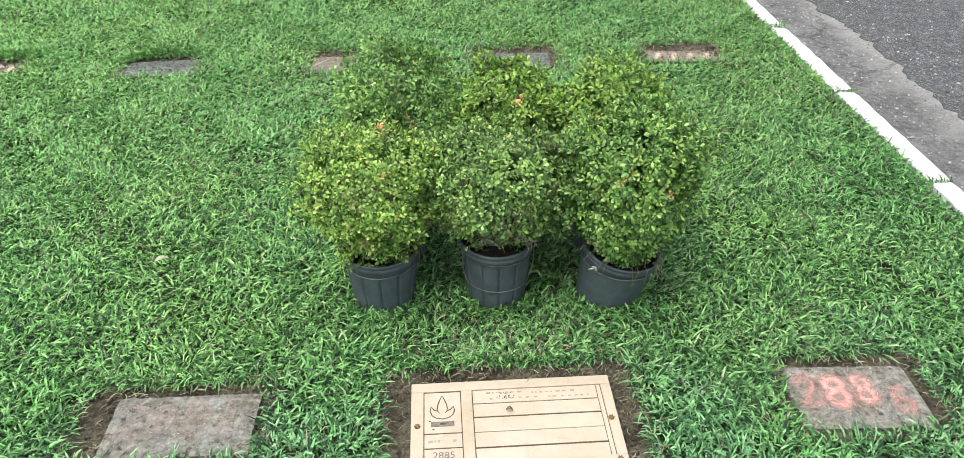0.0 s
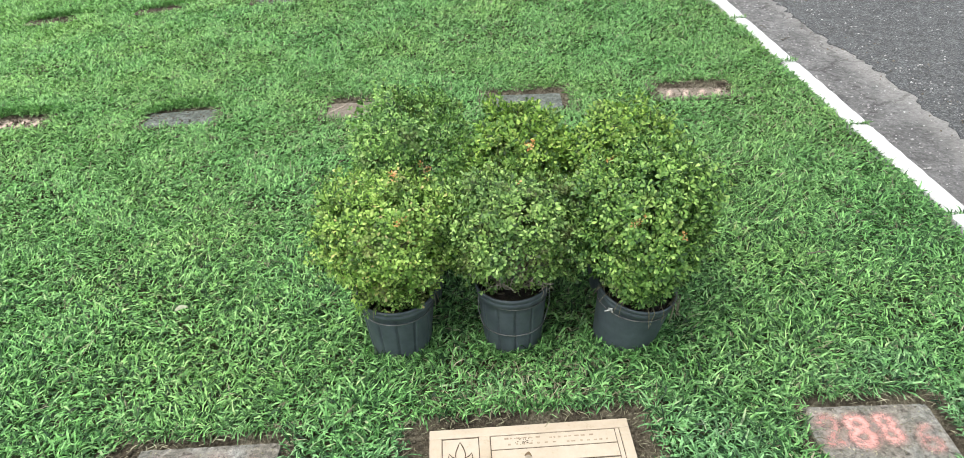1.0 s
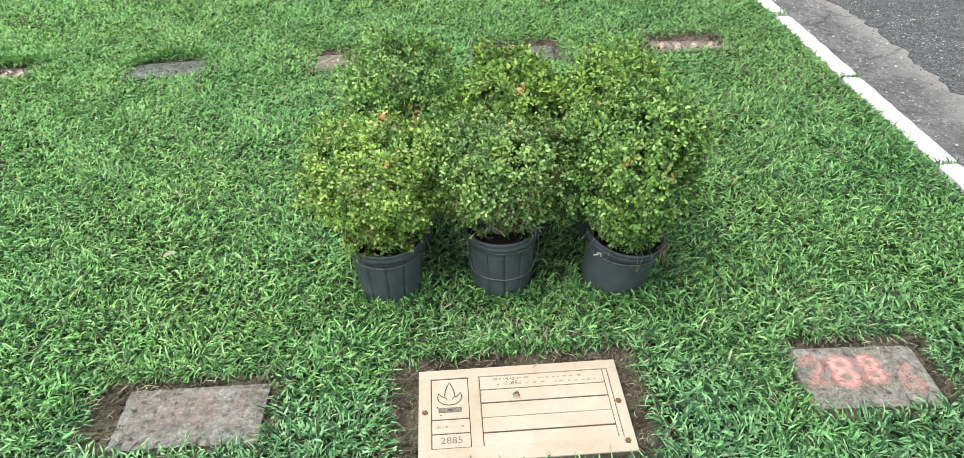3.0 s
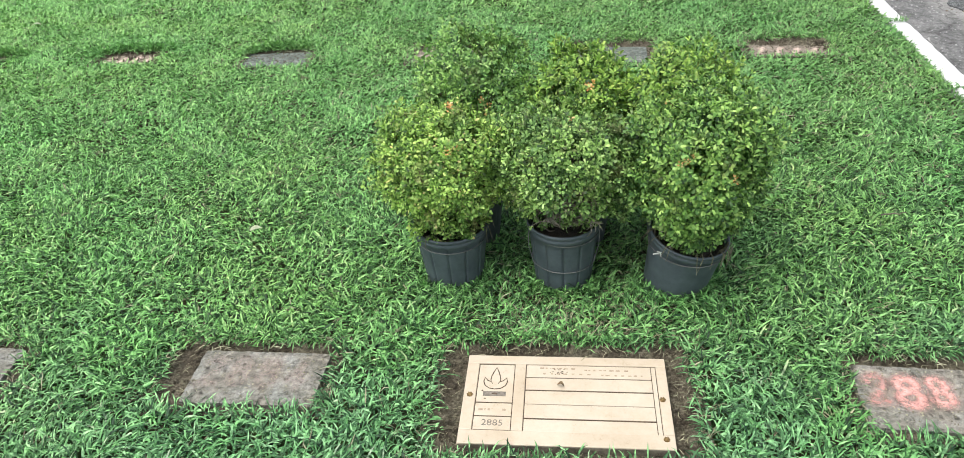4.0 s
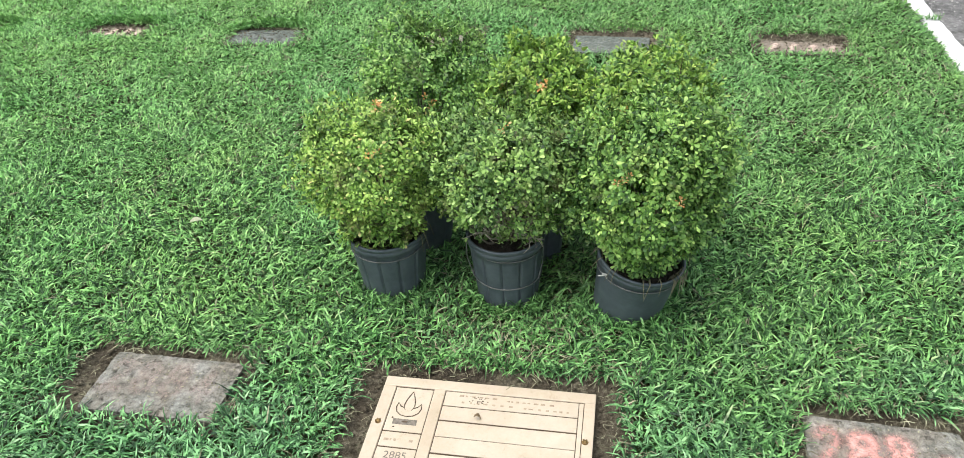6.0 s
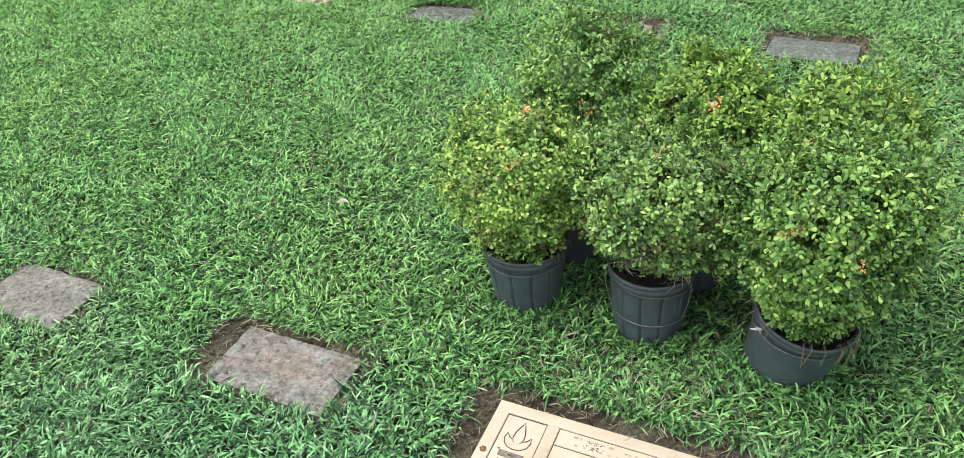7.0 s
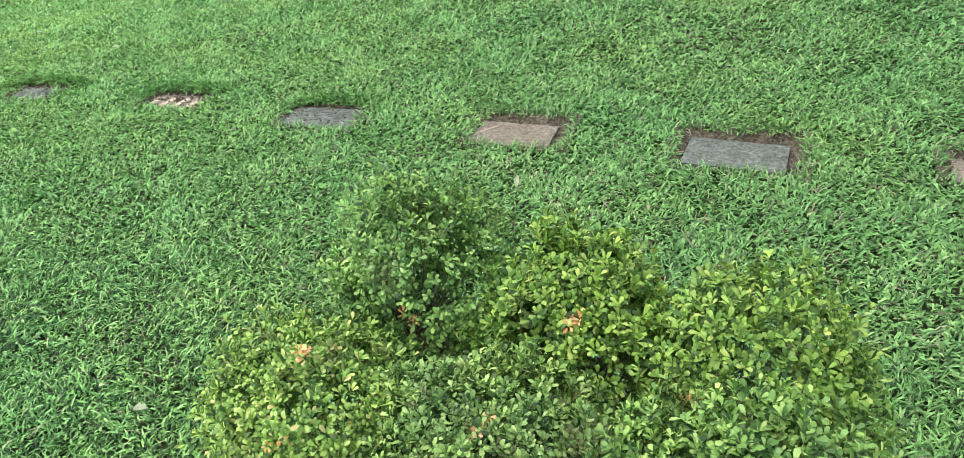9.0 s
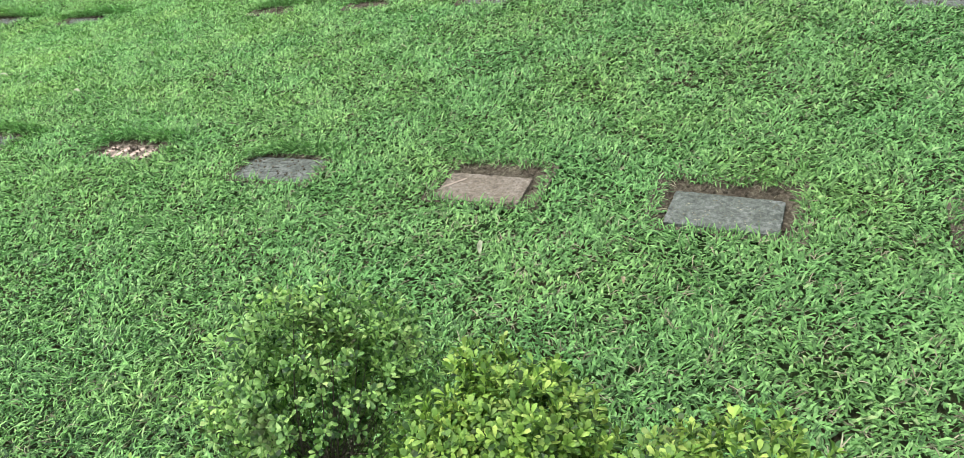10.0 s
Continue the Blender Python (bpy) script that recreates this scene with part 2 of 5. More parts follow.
def make_gutter():
    """Rough grey concrete with cracks, and pale dust that gathers along the asphalt."""
    m, n, l, b = material("gutter_concrete", 0.9, 0.0, 0.3)
    pos = place(n)
    c = ramp(n, l, noise_node(n, l, 40, 10, 0.82, pos), [(0.36, (0.095, 0.095, 0.091)), (0.5, (0.165, 0.165, 0.158)), (0.64, (0.255, 0.254, 0.245))])
    wide = ramp(n, l, noise_node(n, l, 5, 6, 0.7, pos), [(0.36, (0.72,) * 3), (0.62, (1.18,) * 3)])
    c = blend(n, l, 1.0, c, wide, "MULTIPLY")
    axes = n.new("ShaderNodeSeparateXYZ")
    l.new(pos, axes.inputs[0])
    near = n.new("ShaderNodeMath")
    near.operation = "MULTIPLY_ADD"
    l.new(noise_node(n, l, 6, 6, 0.7, pos), near.inputs[0])
    near.inputs[1].default_value = 0.42
    l.new(axes.outputs["X"], near.inputs[2])
    band = n.new("ShaderNodeMapRange")
    band.inputs["From Min"].default_value, band.inputs["From Max"].default_value = 2.70, 2.88
    l.new(near.outputs[0], band.inputs["Value"])
    dust = ramp(n, l, noise_node(n, l, 60, 8, 0.8, pos), [(0.35, (0.18, 0.178, 0.166)), (0.6, (0.35, 0.345, 0.322))])
    c = blend(n, l, band.outputs[0], c, dust)
    # cracks
    warp = n.new("ShaderNodeTexNoise")
    warp.inputs["Scale"].default_value, warp.inputs["Detail"].default_value = 7.0, 6.0
    l.new(pos, warp.inputs["Vector"])
    bent = n.new("ShaderNodeMix")
    bent.data_type, bent.blend_type = "RGBA", "ADD"
    bent.inputs[0].default_value = 0.22
    l.new(pos, bent.inputs[6])
    l.new(warp.outputs["Color"], bent.inputs[7])
    v = n.new("ShaderNodeTexVoronoi")
    v.feature = "DISTANCE_TO_EDGE"
    v.inputs["Scale"].default_value = 0.75
    l.new(bent.outputs[2], v.inputs["Vector"])
    crack = ramp(n, l, v.outputs["Distance"], [(0.003, (0.30, 0.29, 0.28)), (0.009, (1.0, 1.0, 1.0))])
    c = blend(n, l, 0.5, c, crack, "MULTIPLY")
    l.new(c, b.inputs["Base Color"])
    bumped(n, l, b, noise_node(n, l, 70, 8, 0.8, pos), 0.9, 0.012)
    return m


GRASS, STRAW, GROUND, SOIL = make_grass(), make_straw(), make_ground(), make_soil()
CREAM = make_plate("cream_cast_plate", (0.46, 0.385, 0.285), (0.525, 0.455, 0.355))
CREAM_PANEL = make_plate("cream_panel", (0.48, 0.41, 0.31), (0.535, 0.47, 0.375))
ENGRAVED = make_plain("engraved_brown", (0.045, 0.028, 0.015), (0.11, 0.075, 0.045), 60, 0.8)
FAINT = make_plain("faded_lettering", (0.24, 0.175, 0.12), (0.45, 0.37, 0.275), 120, 0.75, bump=0)
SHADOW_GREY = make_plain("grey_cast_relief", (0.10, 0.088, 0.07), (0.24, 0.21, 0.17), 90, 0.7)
BRASS = make_plain("aged_brass", (0.14, 0.09, 0.035), (0.34, 0.23, 0.10), 120, 0.5, 0.7)
SOILED = make_plain("soiled_plate_side", (0.075, 0.064, 0.046), (0.22, 0.19, 0.14), 40, 0.85)
GREY = ((0.070, 0.069, 0.062), (0.205, 0.200, 0.180), (0.335, 0.326, 0.294), (0.72, 0.70, 0.64))
BUFF = ((0.085, 0.074, 0.059), (0.200, 0.177, 0.143), (0.30, 0.268, 0.220), (0.74, 0.70, 0.64))
CONCRETE = make_stone("grey_concrete", *GREY, scuff=0.85)
SLATE = make_stone("blue_grey_granite", (0.052, 0.060, 0.054), (0.128, 0.142, 0.128), (0.225, 0.245, 0.222), (0.62, 0.66, 0.60))
TAN = make_stone("tan_concrete", *BUFF)
RED_PAINT = make_spray("worn_red_paint", (0.62, 0.29, 0.25), (0.80, 0.44, 0.38))
PINK_PAINT = make_spray("faded_pink_paint", (0.46, 0.32, 0.28), (0.60, 0.44, 0.385))
RUST_PAINT = make_spray("pale_rust_paint", (0.52, 0.39, 0.315), (0.68, 0.55, 0.45))
PALE_RING = make_plain("pale_worn_paint", (0.27, 0.225, 0.175), (0.39, 0.33, 0.262), 60, 0.88)
WORN = make_plain("worn_dark_lettering", (0.055, 0.062, 0.057), (0.150, 0.165, 0.150), 70, 0.8)
KERB, ASPHALT = make_kerb(), make_asphalt()
GUTTER = make_gutter()
POT = make_plain("black_nursery_plastic", (0.050, 0.066, 0.075), (0.086, 0.109, 0.121), 14, 0.5, 0.0, 0.25, 0.002)
WIRE = make_plain("grey_tie_wire", (0.085, 0.092, 0.090), (0.18, 0.19, 0.178), 60, 0.55, 0.3, 0)
TIE = make_plain("pale_plastic_tie", (0.42, 0.43, 0.40), (0.62, 0.62, 0.58), 40, 0.5, bump=0)
BARK = make_plain("grey_brown_bark", (0.075, 0.064, 0.046), (0.205, 0.176, 0.130), 70, 0.9)
TWIG = make_plain("pale_dry_twig", (0.20, 0.18, 0.14), (0.42, 0.385, 0.31), 70, 0.9)
POTTING = make_plain("dark_potting_soil", (0.014, 0.011, 0.008), (0.05, 0.038, 0.026), 60, 0.95, 0, 1.0, 0.01)
LEAF_GREEN = make_leaf("green_shrub_leaf", [
    (0.0, (0.019, 0.045, 0.015)), (0.3, (0.113, 0.210, 0.059)), (0.75, (0.297, 0.461, 0.133)), (1.0, (0.479, 0.622, 0.234))], scorch=0.55)
LEAF_LIME = make_leaf("lime_shrub_leaf", [
    (0.0, (0.017, 0.044, 0.014)), (0.3, (0.093, 0.193, 0.049)), (0.75, (0.245, 0.415, 0.104)), (1.0, (0.448, 0.600, 0.195))])
LEAF_BRIGHT = make_leaf("yellow_green_shrub_leaf", [
    (0.0, (0.020, 0.052, 0.012)), (0.3, (0.116, 0.225, 0.044)), (0.75, (0.288, 0.451, 0.090)), (1.0, (0.440, 0.536, 0.147))])
LEAF_DARK = make_leaf("dark_shrub_leaf", [
    (0.0, (0.021, 0.054, 0.018)), (0.35, (0.130, 0.254, 0.068)), (0.78, (0.317, 0.520, 0.147)), (1.0, (0.449, 0.612, 0.221))], scorch=0.4)
LEAF_YELLOW = make_leaf("yellowing_shrub_leaf", [
    (0.0, (0.023, 0.054, 0.014)), (0.3, (0.144, 0.263, 0.057)), (0.72, (0.342, 0.518, 0.122)), (0.96, (0.528, 0.666, 0.208)), (1.0, (0.659, 0.513, 0.251))], scorch=0.6)
PETAL = make_leaf("orange_red_petal", [(0.0, (0.50, 0.17, 0.06)), (0.5, (0.70, 0.32, 0.12)), (1.0, (0.76, 0.52, 0.28))], 0.5)
DRY_LEAF = make_plain("dry_leaf", (0.42, 0.33, 0.20), (0.66, 0.58, 0.42), 40, 0.75, bump=0.2)
PALE_LEAF = make_plain("pale_fallen_leaf", (0.46, 0.50, 0.34), (0.66, 0.68, 0.52), 40, 0.7, bump=0.2)
ORANGE_LEAF = make_plain("orange_fallen_leaf", (0.20, 0.135, 0.07), (0.33, 0.245, 0.145), 40, 0.7, bump=0.2)
GRIT = make_straw()
GRIT.name = "sand_and_crumbs"
PEBBLE = make_plain("pale_gravel", (0.22, 0.21, 0.20), (0.55, 0.54, 0.52), 30, 0.9)


# ---------------------------------------------------------------- builders
def mesh_of(name, bm, mat, smooth=False):
    me = bpy.data.meshes.new(name)
    bm.normal_update()
    bm.to_mesh(me)
    bm.free()
    me.materials.append(mat)
    if smooth:
        me.polygons.foreach_set("use_smooth", [True] * len(me.polygons))
    return me


def part(name, bm, mat, parent=None, label="", smooth=False):
    ob = new(name, mesh_of(name, bm, mat, smooth))
    ob.parent = parent
    if label:
        tagged(ob, label)
    return ob


def part_tris(name, verts, tris, mat, parent=None, label="", smooth=False):
    me = bpy.data.meshes.new(name)
    me.from_pydata(verts, [], tris)
    me.materials.append(mat)
    if smooth:
        me.polygons.foreach_set("use_smooth", np.ones(len(me.polygons), dtype=bool))
    me.update()
    ob = new(name, me)
    ob.parent = parent
    if label:
        tagged(ob, label)
    return ob


def box(bm, x0, y0, z0, x1, y1, z1, bevel=0.0, segments=2):
    made = bmesh.ops.create_cube(bm, size=1.0, matrix=Matrix.LocRotScale(
        ((x0 + x1) / 2, (y0 + y1) / 2, (z0 + z1) / 2), None, (x1 - x0, y1 - y0, z1 - z0)))
    if bevel:
        edges = list({e for v in made["verts"] for e in v.link_edges})
        bmesh.ops.bevel(bm, geom=edges, offset=bevel, segments=segments, affect="EDGES", profile=0.5)
    return bm


def tube(bm, pts, radii, sides=6, closed=False):
    """A round strand along pts; radii: one number or one a point."""
    pts = [Vector(p) for p in pts]
    rs = radii if isinstance(radii, (list, tuple)) else [radii] * len(pts)
    rings = []
    k = len(pts)
    for i, (p, r) in enumerate(zip(pts, rs)):
        a = pts[(i - 1) % k] if closed or i else p
        b = pts[(i + 1) % k] if closed or i < k - 1 else p
        d = (b - a).normalized()
        side = d.cross(Vector((0, 0, 1)) if abs(d.z) < 0.9 else Vector((1, 0, 0))).normalized()
        up = side.cross(d)
        rings.append([bm.verts.new(p + r * (math.cos(s) * side + math.sin(s) * up)) for s in (2 * math.pi * j / sides for j in range(sides))])
    for i in range(k if closed else k - 1):
        a, b = rings[i], rings[(i + 1) % k]
        for j in range(sides):
            bm.faces.new((a[j], a[(j + 1) % sides], b[(j + 1) % sides], b[j]))
    if not closed:
        bm.faces.new(rings[0])
        bm.faces.new(rings[-1][::-1])
    return bm


def wave(x, y, s=1.0, k=0.0):
    """A smooth uneven field between about -1 and 1."""
    return (np.sin(1.7 * s * x + 2.3 * s * y + k) + np.sin(-2.9 * s * x + 1.3 * s * y + 1.7 + 2 * k) + np.sin(4.1 * s * x + 3.7 * s * y + 0.6 - k)
            + np.sin(-3.3 * s * x + 5.2 * s * y + 4.0 + k)) / 3.0


def ease(t):
    t = np.clip(t, 0.0, 1.0)
    return t * t * (3 - 2 * t)


def rise(x, y):
    """The lie of the lawn: level at the plots, falling away to the far side."""
    x, y = np.asarray(x, float), np.asarray(y, float)
    fall = -0.065 * np.clip(-x - 1.6, 0, 4.6) * ease((y - 4.3) / 2.4)
    return fall - 0.002 + 0.010 * wave(x, y, 0.55) * ease((np.abs(y - 2.9) - 0.0) / 0.6)


# plots: centre x, back edge y, width, depth, bare earth on the left, right, back and front
PLOTS = [
    ("plate", 0.098, 1.607, 0.605, 0.350, 0.085, 0.075, 0.080, 0.035),
    ("left", -0.873, 1.617, 0.425, 0.227, 0.110, 0.022, 0.055, 0.014),
    ("right", 1.142, 1.603, 0.388, 0.245, 0.022, 0.045, 0.060, 0.014),
    ("outer", -1.930, 1.618, 0.402, 0.233, 0.02, 0.02, 0.03, 0.01),
    ("far_a", -3.735, 4.300, 0.300, 0.175, 0.01, 0.02, 0.055, 0.00),
    ("far_b", -2.675, 4.319, 0.385, 0.185, 0.00, 0.01, 0.050, 0.00),
    ("far_c", -1.685, 4.292, 0.420, 0.225, 0.00, 0.01, 0.045, 0.00),
    ("far_d", -0.625, 4.264, 0.375, 0.212, 0.02, 0.055, 0.115, 0.00),
    ("far_e", 0.363, 4.235, 0.405, 0.228, 0.055, 0.055, 0.120, 0.012),
    ("far_f", 1.350, 4.200, 0.410, 0.170, 0.03, 0.03, 0.100, 0.00),
    ("row_a", 1.263, 6.580, 0.36, 0.20, 0.02, 0.02, 0.070, 0.0),
    ("row_b", 0.310, 6.730, 0.38, 0.18, 0.0, 0.0, 0.060, 0.0),
    ("row_c", -0.600, 6.770, 0.36, 0.18, 0.02, 0.02, 0.080, 0.0),
    ("row_d", -1.540, 6.720, 0.36, 0.18, 0.0, 0.0, 0.060, 0.0),
    ("row_e", -2.560, 6.800, 0.36, 0.15, 0.0, 0.0, 0.060, 0.0),
    ("row_f", -3.560, 6.900, 0.36, 0.15, 0.0, 0.0, 0.060, 0.0),
    ("row_g", -6.060, 7.190, 0.50, 0.20, 0.02, 0.03, 0.060, 0.0),
    ("row_h", -7.330, 7.230, 0.50, 0.20, 0.02, 0.03, 0.060, 0.0),
]
# grass left standing behind a stone: height, spread to the sides, blades
TALL = {"far_a": (0.085, 0.16, 900), "far_b": (0.080, 0.10, 800), "far_c": (0.075, 0.06, 700), "row_d": (0.07, 0.08, 400), "row_e": (0.08, 0.10, 500),
        "row_f": (0.10, 0.14, 600), "row_g": (0.13, 0.20, 1100), "row_h": (0.13, 0.20, 1100)}
KERB_X = 2.014          # lawn side of the kerb
POTS = [(-0.304, 2.056, 0.098), (0.090, 2.044, 0.098), (0.474, 2.020, 0.106), (-0.250, 2.325, 0.085), (0.155, 2.300, 0.085), (0.500, 2.300, 0.085)]


# ---------------------------------------------------------------- ground, road and kerb
def ground_sheet():
    near_x = np.r_[np.arange(-9, 1.85, 0.12), 1.92, 2.03]
    xs = np.r_[-900, -300, -120, -60, -35, -22, -15, -11, near_x, 2.04, 7.6, 7.7, 8.5, 11, 16, 30, 70, 200, 900]
    ys = np.r_[-900, -300, -100, -40, -18, -9, -5, -3, -2, np.arange(-1.2, 9.5, 0.12), 10.5, 12, 15, 20, 30, 55, 110, 300, 900]
    gx, gy = np.meshgrid(xs, ys)
    gz = (rise(gx, gy) - 0.034) * ease((60 - np.hypot(gx, gy)) / 40)
    gz[(gx > 2.035) & (gx < 7.65)] = -0.42
    gz[gx >= 7.65] = 0.0
    verts = np.stack([gx, gy, gz], -1).reshape(-1, 3)
    w, h = len(xs), len(ys)
    i = np.arange(w * h).reshape(h, w)
    quads = np.stack([i[:-1, :-1], i[:-1, 1:], i[1:, 1:], i[1:, :-1]], -1).reshape(-1, 4)
    ob = part_tris("ground", verts, quads, GROUND, smooth=True)
    return tagged(ob, "lawn ground of dark earth and green turf", "ground", kind="structure")


ground_sheet()

ROAD_Z = -0.115


def road_sheet():
    bm = bmesh.new()
    rnd = random.Random(4)
    ys = [-300, -60, -10] + [-2 + 0.05 * i for i in range(220)] + [12, 30, 80, 300]
    rows = []
    for y in ys:
        e = 2.685 - 0.045 * ease((y - 4.3) / 0.9) + 0.02 * math.sin(3.1 * y) + 0.006 * math.sin(17 * y) + rnd.uniform(-0.024, 0.024)
        rows.append([bm.verts.new((x, y, z)) for x, z in ((e - 0.012, ROAD_Z - 0.02), (e, ROAD_Z + 0.010), (e + 0.35, ROAD_Z + 0.018), (7.6, ROAD_Z + 0.02))])
    for a, b in zip(rows, rows[1:]):
        for j in range(3):
            bm.faces.new((a[j], a[j + 1], b[j + 1], b[j]))
    return tagged(part("road", bm, ASPHALT), "worn grey asphalt road with a ragged edge", "road", kind="structure")


def gutter_strip():
    bm = bmesh.new()
    y0 = -8.0
    root = tagged(new("gutter"), "grey concrete gutter strip along the white kerb", "gutter", kind="structure")
    lengths = [4.0, 6.6, 4.3, 5.0, 6.0]
    rnd = random.Random(8)
    for k in lengths:
        bm = bmesh.new()
        n = 24
        top, out = [], []
        for i in range(n + 1):
            y = y0 + k * i / n
            top.append([bm.verts.new((x, y + 0.012 * rnd.uniform(-1, 1) * (0 < i < n), z)) for x, z in (
                (2.10, ROAD_Z - 0.06), (2.10, ROAD_Z + 0.004), (2.45, ROAD_Z - 0.002), (2.74, ROAD_Z + 0.006), (2.74, ROAD_Z - 0.06))])
        for a, b in zip(top, top[1:]):
            for j in range(4):
                bm.faces.new((a[j], a[j + 1], b[j + 1], b[j]))
        bm.faces.new(top[0][::-1])
        bm.faces.new(top[-1])
        part("slab", bm, GUTTER, root)
        y0 += k + 0.006
    return root


def kerb_run():
    root = tagged(new("kerb"), "white-painted concrete kerb between lawn and road", "kerb", kind="structure")
    rnd = random.Random(3)
    y = 3.555 - 10 * 0.93
    for i in range(24):
        bm = bmesh.new()
        w = 0.928
        n = 16
        secs = []
        for k in range(n + 1):
            yy = 0.004 + (w - 0.008) * k / n
            u = lambda s: rnd.uniform(-s, s)
            end = 0.006 if k in (0, n) else 0.0
            secs.append([bm.verts.new((px + u(0.003), yy, pz + u(0.002) - end * (pz > 0))) for px, pz in (
                (0.0, -0.3), (0.0, 0.010), (0.012, 0.022), (0.084, 0.022), (0.098, 0.010), (0.112, -0.12), (0.112, -0.3))])
        for a, b in zip(secs, secs[1:]):
            for j in range(6):
                bm.faces.new((a[j], a[j + 1], b[j + 1], b[j]))
        bm.faces.new(secs[0][::-1])
        bm.faces.new(secs[-1])
        ob = part("kerb_block", bm, KERB, root)
        ob.matrix_basis = pose(KERB_X + rnd.uniform(-0.004, 0.004), y, rnd.uniform(-0.004, 0.004), 0, 0, rnd.uniform(-0.3, 0.3))
        y += 0.93
    return root


road_sheet()
gutter_strip()
kerb_run()


def gravel(name, label, category, mat, n, seed, x0):
    """Loose grit and crumbs on the gutter and the road."""
    rng = np.random.default_rng(seed)
    x = x0 + 1.9 * rng.random(n) ** 1.4
    y = 2.0 + 5.5 * rng.random(n)
    s = 0.0025 + 0.007 * rng.random(n) ** 3
    z = ROAD_Z + np.where(x > 2.74, 0.014, 0.003) + s * 0.4
    shape = np.array([(1, 0, 0), (0, 1, 0), (-1, 0, 0), (0, -1, 0), (0.2, 0.1, 0.8), (-0.1, 0.2, -0.8)])
    spin = rng.random(n) * 6.28
    c, q = np.cos(spin)[:, None], np.sin(spin)[:, None]
    sx, sy = shape[None, :, 0] * (0.7 + 0.8 * rng.random((n, 1))), shape[None, :, 1]
    v = np.stack([sx * c - sy * q, sx * q + sy * c, np.repeat(shape[None, :, 2], n, 0)], -1) * s[:, None, None]
    v += np.stack([x, y, z], -1)[:, None]
    f = np.array([(0, 1, 4), (1, 2, 4), (2, 3, 4), (3, 0, 4), (1, 0, 5), (2, 1, 5), (3, 2, 5), (0, 3, 5)])
    tris = (f[None] + 6 * np.arange(n)[:, None, None]).reshape(-1, 3)
    return tagged(part_tris(name, v.reshape(-1, 3), tris, mat), label, category, kind="stuff")


gravel("gravel", "pale grit scattered on gutter and asphalt", "gravel", PEBBLE, 3000, 6, 2.2)
gravel("litter", "dark crumbs of leaf and bark scattered on the asphalt", "litter", BARK, 700, 7, 2.55)


# ---------------------------------------------------------------- bare earth round the stones
def soil_patch(x0, y0, x1, y1, seed, sunk=0.022):
    """An uneven hollow of bare earth, with crumbs."""
    bm = bmesh.new()
    rnd = random.Random(seed)
    nx, ny = max(6, int((x1 - x0) / 0.012)), max(6, int((y1 - y0) / 0.012))
    z0 = float(rise((x0 + x1) / 2, (y0 + y1) / 2)) + 0.002
    grid = []
    for j in range(ny + 1):
        row = []
        for i in range(nx + 1):
            x, y = x0 + (x1 - x0) * i / nx, y0 + (y1 - y0) * j / ny
            edge = min(i, nx - i, j, ny - j) / 6.0
            z = z0 - sunk + 0.007 * noise.noise(Vector((x * 30, y * 30, seed))) + 0.004 * noise.noise(Vector((x * 90, y * 90, seed)))
            z += 0.016 * max(0.0, 1 - edge)
            row.append(bm.verts.new((x + rnd.uniform(-0.003, 0.003), y + rnd.uniform(-0.003, 0.003), z)))
        grid.append(row)
    for a, b in zip(grid, grid[1:]):
        for i in range(nx):
            bm.faces.new((a[i], a[i + 1], b[i + 1], b[i]))
    ob = part("bare_soil", bm, SOIL)
    bm = bmesh.new()
    for _ in range(int(2200 * (x1 - x0) * (y1 - y0))):
        x, y, s = rnd.uniform(x0, x1), rnd.uniform(y0, y1), 0.0025 + 0.007 * rnd.random() ** 2.5
        m = Matrix.LocRotScale((x, y, z0 - sunk + 0.008), Euler((rnd.random() * 6, rnd.random() * 6, 0)), (s, s * 0.8, s * 0.7))
        bmesh.ops.create_icosphere(bm, subdivisions=1, radius=1.0, matrix=m)
    tagged(part("crumb", bm, SOIL, ob), "loose crumbs of earth", kind="stuff")
    return tagged(ob, "bare brown earth cut open round a grave marker", "soil", kind="structure")


for k, (_, cx, yb, w, d, ml, mr, mt, mb) in enumerate(PLOTS):
    soil_patch(cx - w / 2 - ml - 0.03, yb - d - mb - 0.03, cx + w / 2 + mr + 0.03, yb + mt + 0.03, k + 1, 0.022 if yb < 3 else 0.012)


